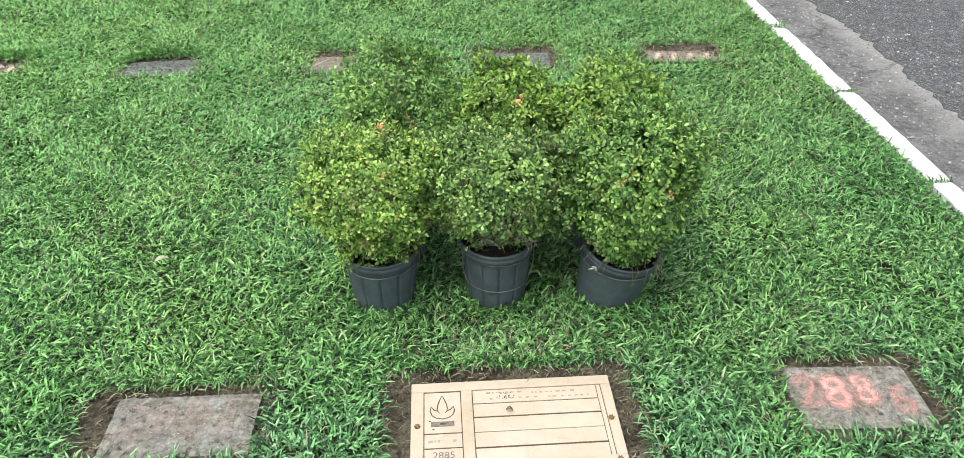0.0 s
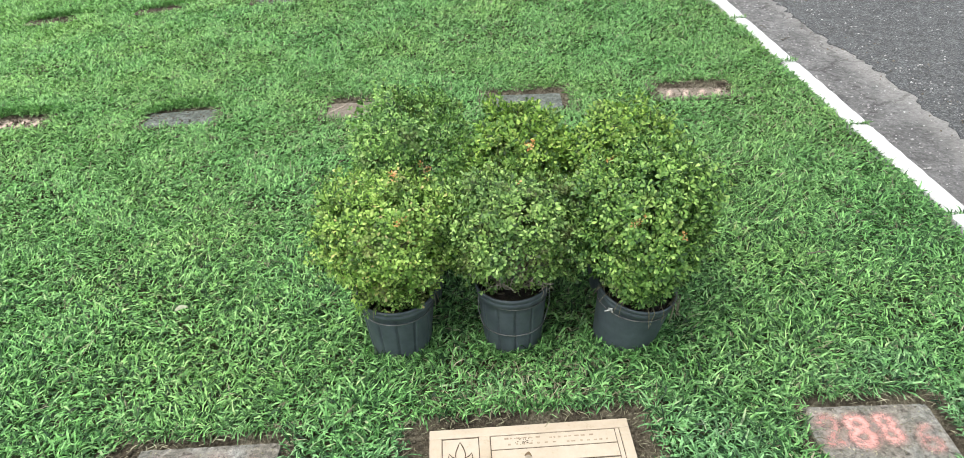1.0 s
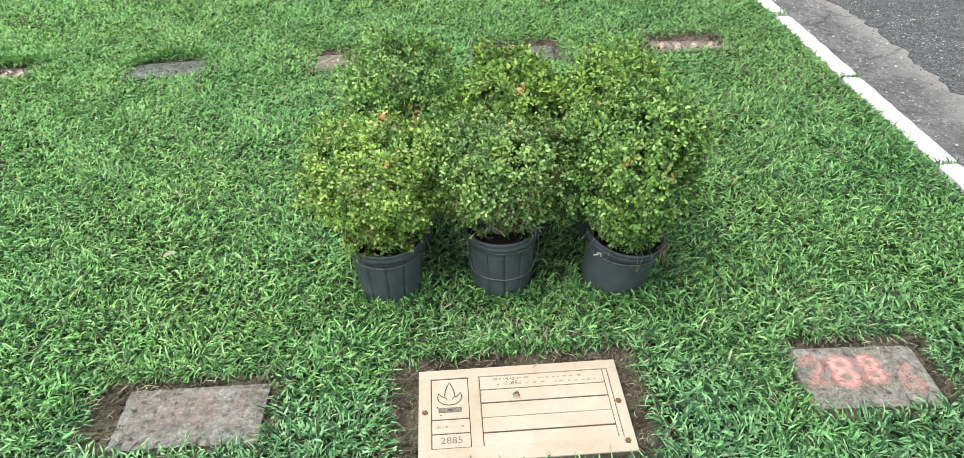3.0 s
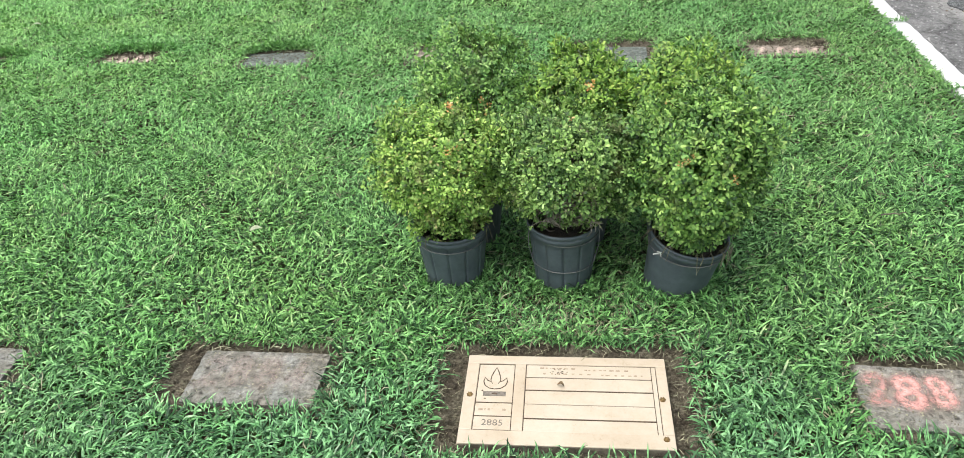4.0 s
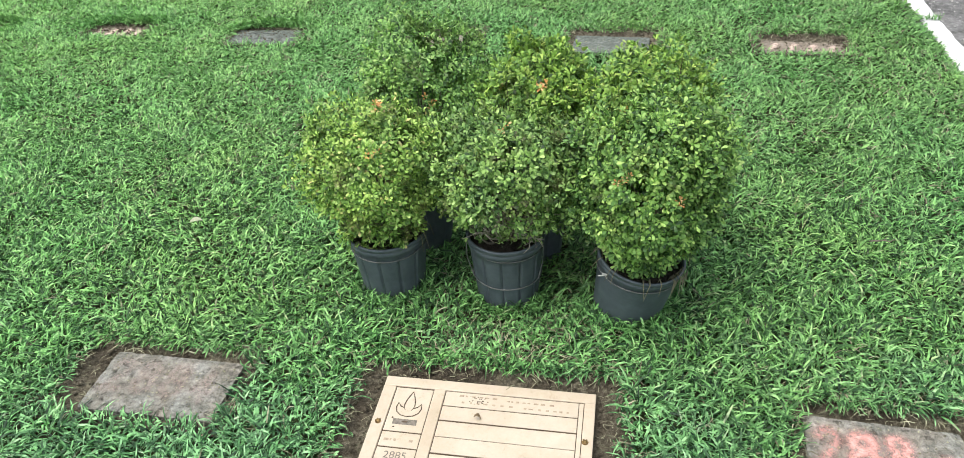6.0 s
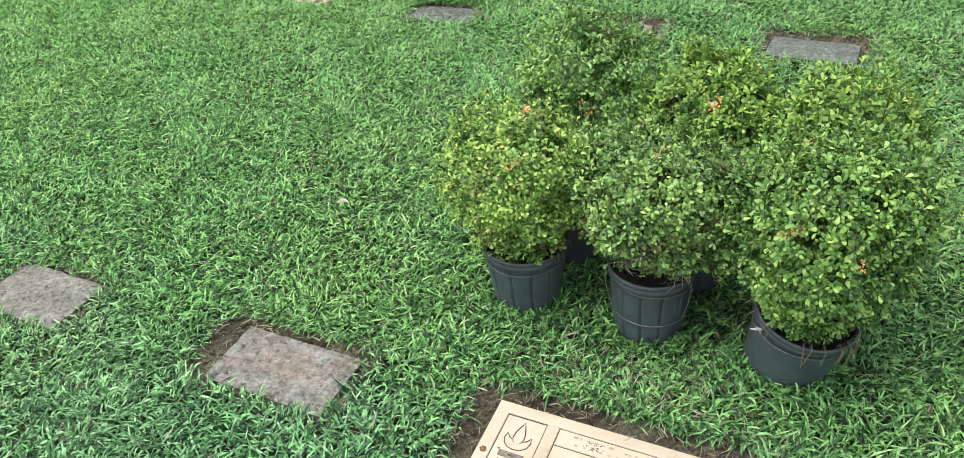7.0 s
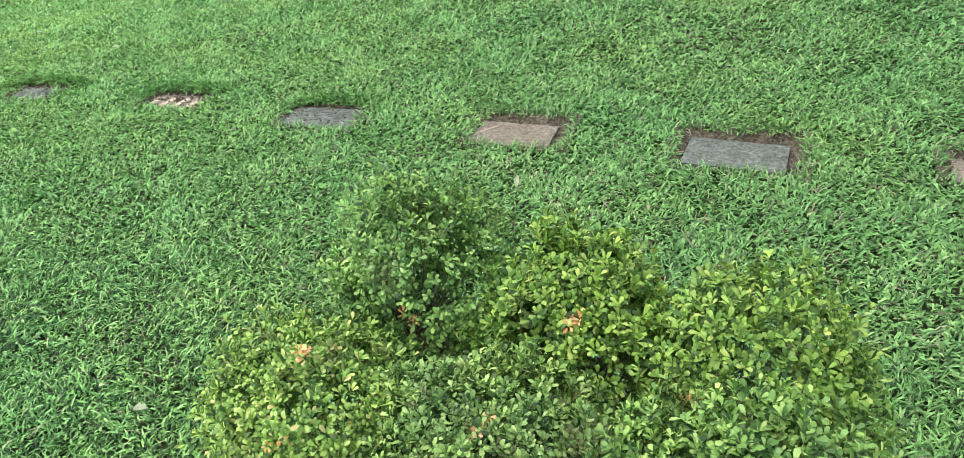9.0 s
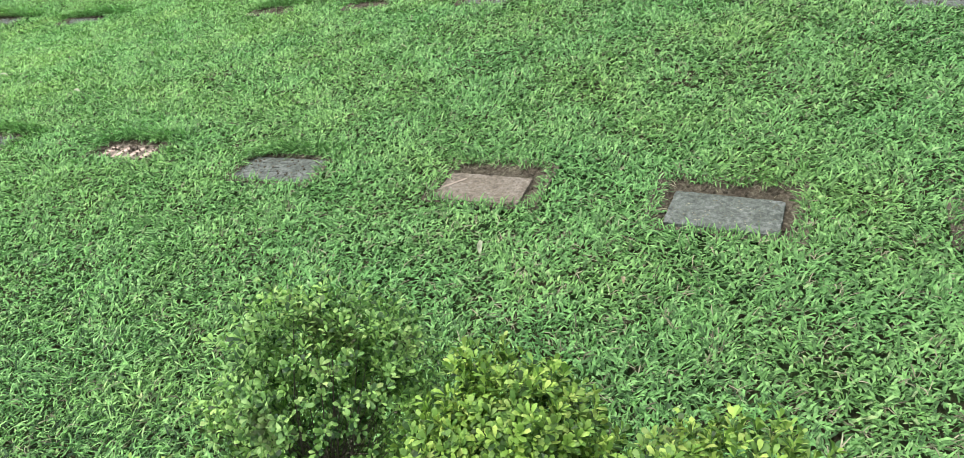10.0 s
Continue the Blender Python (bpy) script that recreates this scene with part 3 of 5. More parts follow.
# ---------------------------------------------------------------- grave markers
def slab_mesh(w, d, h, seed, rough=0.004):
    """A slab with worn, uneven edges; its top lies at z = 0."""
    bm = bmesh.new()
    nx, ny = max(8, int(w / 0.02)), max(6, int(d / 0.02))
    k = Vector((seed * 3.7, 0, 0))
    grid = []
    for j in range(ny + 1):
        row = []
        for i in range(nx + 1):
            x, y = -w / 2 + w * i / nx, -d + d * j / ny
            p = Vector((x * 9, y * 9, 0)) + k
            onx, ony = i in (0, nx), j in (0, ny)
            x += rough * noise.noise(p * 4) * onx
            y += rough * noise.noise(p * 4 + Vector((5, 5, 5))) * ony
            z = 0.0015 * noise.noise(p * 2) - 0.004 * (onx or ony) * (0.6 + 0.6 * noise.noise(p * 5))
            if onx and ony:
                x, y, z = x * 0.994, y * (0.992 if j == 0 else 1) - 0.001 * (j == ny), z - 0.002
            row.append(bm.verts.new((x, y, z)))
        grid.append(row)
    for a, b in zip(grid, grid[1:]):
        for i in range(nx):
            bm.faces.new((a[i], a[i + 1], b[i + 1], b[i]))
    rim = grid[0] + [r[-1] for r in grid[1:]] + grid[-1][-2::-1] + [r[0] for r in grid[-2:0:-1]]
    mid = [bm.verts.new((v.co.x * 1.004, v.co.y, v.co.z - 0.006)) for v in rim]
    low = [bm.verts.new((v.co.x * 1.004, v.co.y, -h)) for v in rim]
    for up, dn in ((rim, mid), (mid, low)):
        for i in range(len(rim)):
            j = (i + 1) % len(rim)
            bm.faces.new((up[j], up[i], dn[i], dn[j]))
    bm.faces.new(low[::-1])
    return bm


def lettering(text, size, stroke):
    c = bpy.data.curves.new("lettering", "FONT")
    c.body, c.size, c.offset, c.extrude = text, size, stroke, 0.0002
    c.align_x, c.align_y = "CENTER", "CENTER"
    c.resolution_u = 3
    ob = bpy.data.objects.new("lettering", c)
    scene.collection.objects.link(ob)
    bpy.context.view_layer.update()
    me = bpy.data.meshes.new_from_object(ob.evaluated_get(bpy.context.evaluated_depsgraph_get()))
    bpy.data.objects.remove(ob)
    return me


def letter_part(name, text, size, stroke, mat, parent, m, label=""):
    me = lettering(text, size, stroke)
    me.materials.clear()
    me.materials.append(mat)
    ob = new(name, me)
    ob.parent = parent
    ob.matrix_basis = m
    if label:
        tagged(ob, label)
    return ob


def marker(w, d, mat, label, seed, m, marks=()):
    root = new("grave_marker")
    tagged(root, label, "grave marker", "grave markers on the lawn")
    part("slab", slab_mesh(w, d, 0.055, seed), mat, root)
    for mark in marks:
        mark(root)
    root.matrix_basis = m
    return root


def arc(cx, cy, r, a0, a1, n=14):
    return [(cx + r * math.cos(radians(a0 + (a1 - a0) * i / n)), cy + r * math.sin(radians(a0 + (a1 - a0) * i / n))) for i in range(n + 1)]


STROKES = {
    "2": [arc(0, 0.5, 0.42, 165, -35) + [(-0.42, -0.9), (0.45, -0.9)]],
    "8": [arc(0, 0.47, 0.40, 0, 360, 20), arc(0, -0.43, 0.46, 0, 360, 20)],
    "4": [[(0.15, 0.95), (-0.45, -0.3), (0.45, -0.3)], [(0.18, 0.3), (0.18, -0.95)]],
    "|": [[(0.22, 0.75), (-0.22, -0.75)]],
    "6": [arc(0, -0.42, 0.45, 0, 360, 20), [(-0.44, -0.35), (-0.38, 0.3), (0.0, 0.8), (0.3, 0.88)]],
}


def digits(text, size, mist, strength, mat, cx, cy, spread):
    """Sprayed numerals: a thin coat of paint, thick along the stroke and thinning out softly to the sides."""
    def build(root):
        for i, ch in enumerate(text):
            lines = []
            for line in STROKES[ch]:
                p = np.array(line) * size / 2
                lines += [(a, b) for a, b in zip(p, p[1:])]
            half = size / 2 + 2.4 * mist
            xs, ys = np.arange(-half * 0.75, half * 0.75, 0.003), np.arange(-half, half, 0.003)
            gx, gy = np.meshgrid(xs, ys)
            near = np.full(gx.shape, 9.0)
            for a, b in lines:
                e = b - a
                t = np.clip(((gx - a[0]) * e[0] + (gy - a[1]) * e[1]) / (e @ e), 0, 1)
                near = np.minimum(near, np.hypot(gx - a[0] - t * e[0], gy - a[1] - t * e[1]))
            coat = strength * np.exp(-(near / mist) ** 2)
            w, h = len(xs), len(ys)
            k = np.arange(w * h).reshape(h, w)
            quads = np.stack([k[:-1, :-1], k[:-1, 1:], k[1:, 1:], k[1:, :-1]], -1).reshape(-1, 4)
            quads = quads[coat.ravel()[quads].max(axis=1) > 0.015]
            ob = part_tris("painted_numeral", np.stack([gx, gy, np.full(gx.shape, 0.0022 + 0.0004 * (i % 2))], -1).reshape(-1, 3), quads, mat, root, "sprayed numeral, worn and blurred")
            layer = ob.data.attributes.new("spray", "FLOAT", "POINT")
            layer.data.foreach_set("value", coat.ravel())
            ob.matrix_basis = pose(cx + spread * (i - (len(text) - 1) / 2), cy, 0.0)
    return build


def streak(x0, y0, x1, y1, width, mat):
    """A pale scratch or splash across a slab."""
    def build(root):
        dx, dy = x1 - x0, y1 - y0
        k = math.hypot(dx, dy)
        nx, ny = -dy / k * width / 2, dx / k * width / 2
        bm = bmesh.new()
        a, b = [], []
        for i in range(9):
            t = i / 8
            q = math.sin(math.pi * (0.08 + 0.84 * t)) * (1 + 0.3 * math.sin(9 * t))
            a.append(bm.verts.new((x0 + dx * t + nx * q, y0 + dy * t + ny * q, 0.0026)))
            b.append(bm.verts.new((x0 + dx * t - nx * q, y0 + dy * t - ny * q, 0.0026)))
        for i in range(8):
            bm.faces.new((a[i], b[i], b[i + 1], a[i + 1]))
        part("streak", bm, mat, root, "pale streak")
    return build


def worn_lines(rows, w, y0, gap, mat, seed):
    """Lines of lettering too worn to read, as plain bars."""
    def build(root):
        rnd = random.Random(seed)
        for i in range(rows):
            bm = bmesh.new()
            x = -w / 2
            while x < w / 2 - 0.03:
                k = rnd.uniform(0.02, 0.06)
                box(bm, x, y0 - gap * i - 0.0045, 0.0, min(x + k, w / 2), y0 - gap * i + 0.0045, 0.0026)
                x += k + rnd.uniform(0.010, 0.05)
            tagged(part("inscription", bm, mat, root, "line of worn lettering"), kind="stuff")
    return build


def grit(w, d, count, seed):
    """Crumbs of sand, gravel and dry soil lying on a slab."""
    def build(root):
        rng = np.random.default_rng(seed)
        x, y = rng.uniform(-w / 2 + 0.01, w / 2 - 0.01, count), rng.uniform(-d + 0.01, -0.01, count)
        r = 0.0008 + 0.0032 * rng.random(count) ** 2.5
        shape = np.array([(1, 0, 0), (0, 1, 0), (-1, 0, 0), (0, -1, 0), (0.2, 0.1, 0.8)])
        v = shape[None] * r[:, None, None] * rng.uniform(0.6, 1.3, (count, 5, 3)) + np.stack([x, y, np.full(count, 0.0012)], -1)[:, None]
        f = np.array([(0, 1, 4), (1, 2, 4), (2, 3, 4), (3, 0, 4)])
        ob = part_tris("grit", v.reshape(-1, 3), (f[None] + 5 * np.arange(count)[:, None, None]).reshape(-1, 3), GRIT, root, "loose sand and crumbs of soil")
        tagged(ob, kind="stuff")
    return build


def at_plot(name, lift=0.0, turn=0.0, tilt=0.0):
    for n, cx, yb, w, d, *_ in PLOTS:
        if n == name:
            z = float(rise(cx, yb - d / 2)) + 0.002 if yb > 4.5 else 0.0
            return w, d, pose(cx, yb, z + lift, tilt, 0, turn)


w, d, m = at_plot("left", 0.004, -0.8)
marker(w, d, CONCRETE, "weathered grey concrete grave marker with faded pink numerals", 1, m, [digits("288", 0.118, 0.0155, 0.22, PINK_PAINT, -0.060, -0.095, 0.095), digits("4", 0.110, 0.013, 0.22, PINK_PAINT, 0.130, -0.110, 0.10), grit(w, d, 380, 31)])
w, d, m = at_plot("right", 0.004, -2.6)
marker(w, d, CONCRETE, "weathered grey concrete grave marker with sprayed red numerals", 2, m, [
    digits("2", 0.110, 0.016, 0.50, RED_PAINT, -0.138, -0.098, 0.08), digits("8", 0.118, 0.018, 0.92, RED_PAINT, -0.055, -0.104, 0.08),
    digits("8", 0.104, 0.017, 0.88, RED_PAINT, 0.028, -0.098, 0.08), digits("6", 0.104, 0.014, 0.42, RED_PAINT, 0.132, -0.140, 0.08), grit(w, d, 380, 32)])
w, d, m = at_plot("outer", 0.0, -1.5)
marker(w, d, CONCRETE, "worn grey concrete grave marker edged by grass", 3, m, [grit(w, d, 300, 33)])
w, d, m = at_plot("far_a", -0.004, 4)
marker(w, d, SLATE, "pale grey grave marker sunk in the grass", 4, m)
w, d, m = at_plot("far_b", -0.006, 3)
marker(w, d, TAN, "tan grave marker with four worn rusty daubs", 5, m, [digits("||||", 0.11, 0.024, 1.0, RUST_PAINT, 0.0, -0.095, 0.088)])
w, d, m = at_plot("far_c", -0.004, 2.5)
marker(w, d, SLATE, "blue-grey granite grave marker with worn lines of lettering", 6, m, [worn_lines(3, 0.24, -0.055, 0.040, WORN, 6)])
w, d, m = at_plot("far_d", 0.0, 0)
marker(w, d, TAN, "pinkish tan concrete grave marker beside bare earth", 7, m, [grit(w, d, 160, 37), streak(-0.175, -0.13, -0.095, -0.045, 0.016, PALE_RING)])
w, d, m = at_plot("far_e", 0.004, -3)
marker(w, d, SLATE, "grey slate grave marker in a hollow of bare earth", 8, m, [grit(w, d, 260, 38)])
w, d, m = at_plot("far_f", 0.0, -6)
marker(w, d, TAN, "tan grave marker with worn pinkish numerals", 9, m, [digits("||||", 0.085, 0.021, 0.85, RUST_PAINT, 0.0, -0.086, 0.094)])
for k, name in enumerate(("row_a", "row_b", "row_c", "row_d", "row_e", "row_f", "row_g", "row_h")):
    w, d, m = at_plot(name, -0.03 if name in ("row_e", "row_f") else -0.006, (-1) ** k)
    marker(w, d, TAN if name == "row_c" else SLATE, "pinkish grave marker half hidden by grass" if name == "row_c" else "pale grey grave marker half hidden by grass", 12 + k, m)


def cast_plate():
    """The cream plate: dark ground, raised border and bars, five lines, an emblem and a number."""
    root = new("grave_plate")
    tagged(root, "cream cast memorial plate with engraved lines and brass bolts", "memorial plate")
    W, D = 0.605, 0.350
    x0, x1, y0, y1 = -W / 2, W / 2, -D, 0.0
    bm = box(bmesh.new(), x0, y0, -0.05, x1, y1, -0.0005, 0.003)
    part("base", bm, SOILED, root, "side of the plate stained by earth")
    # engraved ground under the panels
    bm = box(bmesh.new(), x0 + 0.030, y0 + 0.044, -0.002, x1 - 0.026, y1 - 0.028, 0.0006)
    part("recess", bm, ENGRAVED, root, "dark engraved ground between the panels")
    fx0, fx1, fy0, fy1 = x0 + 0.037, x0 + 0.575, y0 + 0.050, y1 - 0.035
    bar0, bar1 = x0 + 0.149, x0 + 0.182
    top = 0.005
    for nm, (a, b, c, e) in (("border", (x0, fy1, x1, y1)), ("border", (x0, y0, x1, fy0)), ("border", (x0, fy0, fx0, fy1)), ("border", (fx1, fy0, x1, fy1)), ("divider", (bar0, fy0, bar1, fy1))):
        part(nm, box(bmesh.new(), a, b, -0.001, c, e, top, 0.0022), CREAM, root)
    # left column: emblem panel, two small panels
    g = 0.0023
    lx0, lx1 = fx0 + g, bar0 - g
    ys = [fy0 + 0.5 * g, -0.247, -0.195, fy1 - g]
    panels = []
    for a, b in zip(ys, ys[1:]):
        panels.append(part("panel", box(bmesh.new(), lx0, a + g, 0.0, lx1, b - g, 0.0028, 0.0008), CREAM_PANEL, root))
    # right: five rows of uneven height, the grooves between them cut to different widths
    rx0, rx1 = bar1 + g, x0 + 0.559
    lines = [(fy0, 0.3), (-0.252, 1.3), (-0.197, 0.5), (-0.142, 1.2), (-0.090, 0.8), (fy1, 1.1)]
    for (a, ga), (b, gb) in zip(lines, lines[1:]):
        row_panel = part("row_panel", box(bmesh.new(), rx0, a + g * ga, 0.0, rx1, b - g * gb, 0.0028, 0.0008), CREAM_PANEL, root)
    part("side_strip", box(bmesh.new(), rx1 + g * 0.9, fy0, 0.0, fx1 - g * 0.9, fy1 - g, 0.0028, 0.0008), CREAM_PANEL, root)
    # emblem: an outlined three-pointed leaf over a low bar
    cx, cy = x0 + 0.092, -0.121
    bm = bmesh.new()
    tip = [(0.0, 0.069), (0.007, 0.052), (0.013, 0.034), (0.015, 0.018), (0.013, 0.009), (0.024, 0.014), (0.033, 0.026), (0.036, 0.010), (0.031, -0.006), (0.018, -0.017), (0.0, -0.021)]
    loop = [(cx + px, cy + py, 0.0032) for px, py in tip] + [(cx - px, cy + py, 0.0032) for px, py in tip[-2:0:-1]]
    tube(bm, loop, 0.0016, 5, True)
    for s in (-1, 1):
        tube(bm, [(cx + s * 0.013, cy + 0.009, 0.0032), (cx + s * 0.008, cy + 0.001, 0.0032)], 0.0010, 5)
    part("emblem", bm, ENGRAVED, panels[2], "engraved leaf-shaped emblem outline")
    bm = box(bmesh.new(), cx - 0.034, cy - 0.049, 0.002, cx + 0.034, cy - 0.030, 0.0034, 0.0005)
    bar = part("emblem_base", bm, SHADOW_GREY, panels[2], "grey cast relief bar")
    for nm, dx, dy, rw, rh in (("mark", 0.0, -0.039, 0.009, 0.0035), ("mark", -0.037, -0.028, 0.003, 0.003), ("mark", -0.027, -0.059, 0.0035, 0.0018)):
        bm = bmesh.new()
        bmesh.ops.create_uvsphere(bm, u_segments=10, v_segments=6, radius=1.0, matrix=Matrix.LocRotScale((cx + dx, cy + dy, 0.0034), None, (rw, rh, 0.0008)))
        part(nm, bm, ENGRAVED, panels[2], "small dark weathered spot", True)
    # name line and small line as plain bars, one dark with dirt
    rnd = random.Random(2)
    bm = bmesh.new()
    for line, lo, hi in ((0.050, 0.225, 0.33), (0.055, 0.36, 0.50), (0.073, 0.235, 0.37), (0.075, 0.41, 0.53)):
        x = x0 + lo
        while x < x0 + hi:
            k, h = rnd.uniform(0.005, 0.013), rnd.uniform(0.0016, 0.0032)
            box(bm, x, -line - h, 0.0025, x + k, -line + h, 0.0032)
            x += k + rnd.uniform(0.004, 0.016)
    tagged(part("inscription", bm, FAINT, row_panel, "two lines of faded lettering"), kind="stuff")
    bm = bmesh.new()
    for k in range(26):
        x, y = x0 + rnd.gauss(0.276, 0.015), -rnd.uniform(0.050, 0.075)
        bmesh.ops.create_uvsphere(bm, u_segments=6, v_segments=4, radius=1.0, matrix=Matrix.LocRotScale((x, y, 0.0028), Euler((0, 0, rnd.uniform(0, 3))), (rnd.uniform(0.0015, 0.004), rnd.uniform(0.0008, 0.0022), 0.0006)))
    tagged(part("inscription", bm, ENGRAVED, row_panel, "lettering darkened by dirt"), kind="stuff")
    bm = bmesh.new()
    for x, k in ((0.050, 0.014), (0.067, 0.004), (0.077, 0.007), (0.120, 0.010)):
        box(bm, x0 + x, -0.226, 0.0025, x0 + x + k, -0.219, 0.0033)
    tagged(part("inscription", bm, FAINT, panels[1], "short line of faded lettering"), kind="stuff")
    letter_part("plot_number", "2885", 0.032, 0.0, SHADOW_GREY, panels[0], pose(x0 + 0.094, -0.2725, 0.0031), "embossed dark numerals")
    # bolts
    for bx, by in ((x0 + 0.019, -0.168), (x0 + 0.584, -0.170), (x0 + 0.581, -0.316)):
        bm = bmesh.new()
        bmesh.ops.create_cone(bm, cap_ends=True, segments=14, radius1=0.0105, radius2=0.008, depth=0.004, matrix=pose(0, 0, 0.002))
        bmesh.ops.create_uvsphere(bm, u_segments=12, v_segments=6, radius=0.0065, matrix=pose(0, 0, 0.004) @ Matrix.Diagonal((1, 1, 0.6, 1)))
        for k in range(6):
            a = k * math.pi / 3
            bmesh.ops.create_uvsphere(bm, u_segments=6, v_segments=4, radius=0.0033, matrix=pose(0.0085 * math.cos(a), 0.0085 * math.sin(a), 0.003))
        ob = part("bolt", bm, BRASS, root, "brass rosette bolt", True)
        ob.matrix_basis = pose(bx, by, top) @ Matrix.Scale(0.82, 4)
    root.matrix_basis = pose(0.098, 1.607, 0.011, 0, 0, -0.1)
    return root


cast_plate()


# ---------------------------------------------------------------- potted shrubs
def pot_mesh(r0, r1, h, ribs):
    """A thin-walled tapered pot with a rolled rim; ribs: shallow upright flutes."""
    bm = bmesh.new()
    k = 168
    profile = [(0.0, 0.004), (r0 - 0.006, 0.004), (r0, 0.0), (r0 + 0.001, 0.006)]
    for i in range(1, 9):
        f = i / 9
        profile.append((r0 + (r1 - r0) * f, 0.006 + (h * 0.84 - 0.006) * f))
    profile += [(r1 - 0.003, h * 0.85), (r1 + 0.004, h * 0.865), (r1 + 0.004, h * 0.925), (r1 + 0.0015, h * 0.935), (r1 + 0.0075, h * 0.95),
                (r1 + 0.0085, h * 0.985), (r1 + 0.006, h), (r1 + 0.001, h * 0.995), (r1 - 0.003, h * 0.96), (r1 - 0.005, h * 0.85), (r0 + 0.75 * (r1 - r0) - 0.004, h * 0.70), (0.0, h * 0.70)]
    rings = []
    for n, (r, z) in enumerate(profile):
        if r == 0.0:
            rings.append([bm.verts.new((0, 0, z))])
            continue
        flute = ribs if 3 <= n <= 11 else 0.0
        ring = []
        for j in range(k):
            a = 2 * math.pi * j / k
            c = 1.0 - flute * max(0.0, math.cos(12 * a)) ** 26
            ring.append(bm.verts.new((r * c * math.cos(a), r * c * math.sin(a), z)))
        rings.append(ring)
    for a, b in zip(rings, rings[1:]):
        for j in range(k):
            q = (j + 1) % k
            if len(a) == 1:
                bm.faces.new((a[0], b[q], b[j]))
            elif len(b) == 1:
                bm.faces.new((a[j], a[q], b[0]))
            else:
                bm.faces.new((a[j], a[q], b[q], b[j]))
    bmesh.ops.recalc_face_normals(bm, faces=bm.faces)
    return bm


def soil_disc(r, z, seed):
    bm = bmesh.new()
    hub = bm.verts.new((0, 0, z + 0.012))
    last = None
    for n in range(1, 7):
        ring = []
        for j in range(28):
            a = 2 * math.pi * j / 28
            q = r * n / 6
            x, y = q * math.cos(a), q * math.sin(a)
            ring.append(bm.verts.new((x, y, z + 0.010 * (1 - n / 6) + 0.008 * noise.noise(Vector((x * 40, y * 40, seed))))))
        for j in range(28):
            k = (j + 1) % 28
            bm.faces.new((hub, ring[j], ring[k]) if last is None else (last[j], ring[j], ring[k], last[k]))
        last = ring
    return bm


def hoop(r, z, thick, tilt, seed):
    rnd = random.Random(seed)
    pts = []
    for j in range(40):
        a = 2 * math.pi * j / 40
        pts.append((r * math.cos(a), r * math.sin(a), z + tilt * math.cos(a + seed) + rnd.uniform(-0.0006, 0.0006)))
    return tube(bmesh.new(), pts, thick, 5, True)


def leaf_cloud(points, normals, size, rng, spread=0.9, per=6):
    """Whorls of small blunt leaves at points, opening along normals. Gives vertices and triangles."""
    n = len(points)
    a = np.cross(normals, np.array([0.31, 0.17, 0.93]))
    a /= np.linalg.norm(a, axis=1, keepdims=True)
    b = np.cross(normals, a)
    turn = rng.random((n, 1)) * 6.283 + np.arange(per) * (6.283 / per) + rng.normal(0, 0.25, (n, per))
    lift = np.clip(rng.normal(spread, 0.28, (n, per)), 0.15, 1.45)           # angle away from the twig
    side = np.cos(turn)[..., None] * a[:, None] + np.sin(turn)[..., None] * b[:, None]
    along = np.cos(lift)[..., None] * normals[:, None] + np.sin(lift)[..., None] * side
    across = np.cross(along, normals[:, None])
    across /= np.linalg.norm(across, axis=2, keepdims=True) + 1e-9
    face = np.cross(across, along)
    L = size * rng.uniform(0.65, 1.2, (n, per, 1))
    W = L * rng.uniform(0.44, 0.56, (n, per, 1))
    p = points[:, None] + along * 0.003 - normals[:, None] * rng.random((n, per, 1)) * 0.012
    curl = rng.uniform(-0.10, 0.16, (n, per, 1)) * L
    cup = 0.10 * L
    v = np.stack([
        p,
        p + 0.45 * L * along - 0.38 * W * across + cup * face,
        p + 0.45 * L * along + 0.38 * W * across + cup * face,
        p + 0.82 * L * along - 0.46 * W * across + (cup - 0.5 * curl) * face,
        p + 0.82 * L * along + 0.46 * W * across + (cup - 0.5 * curl) * face,
        p + 1.02 * L * along - curl * face], 2).reshape(-1, 3)
    f = np.array([(0, 2, 1), (1, 2, 3), (2, 4, 3), (3, 4, 5)])
    tris = (f[None] + 6 * np.arange(n * per)[:, None, None]).reshape(-1, 3)
    return v, tris


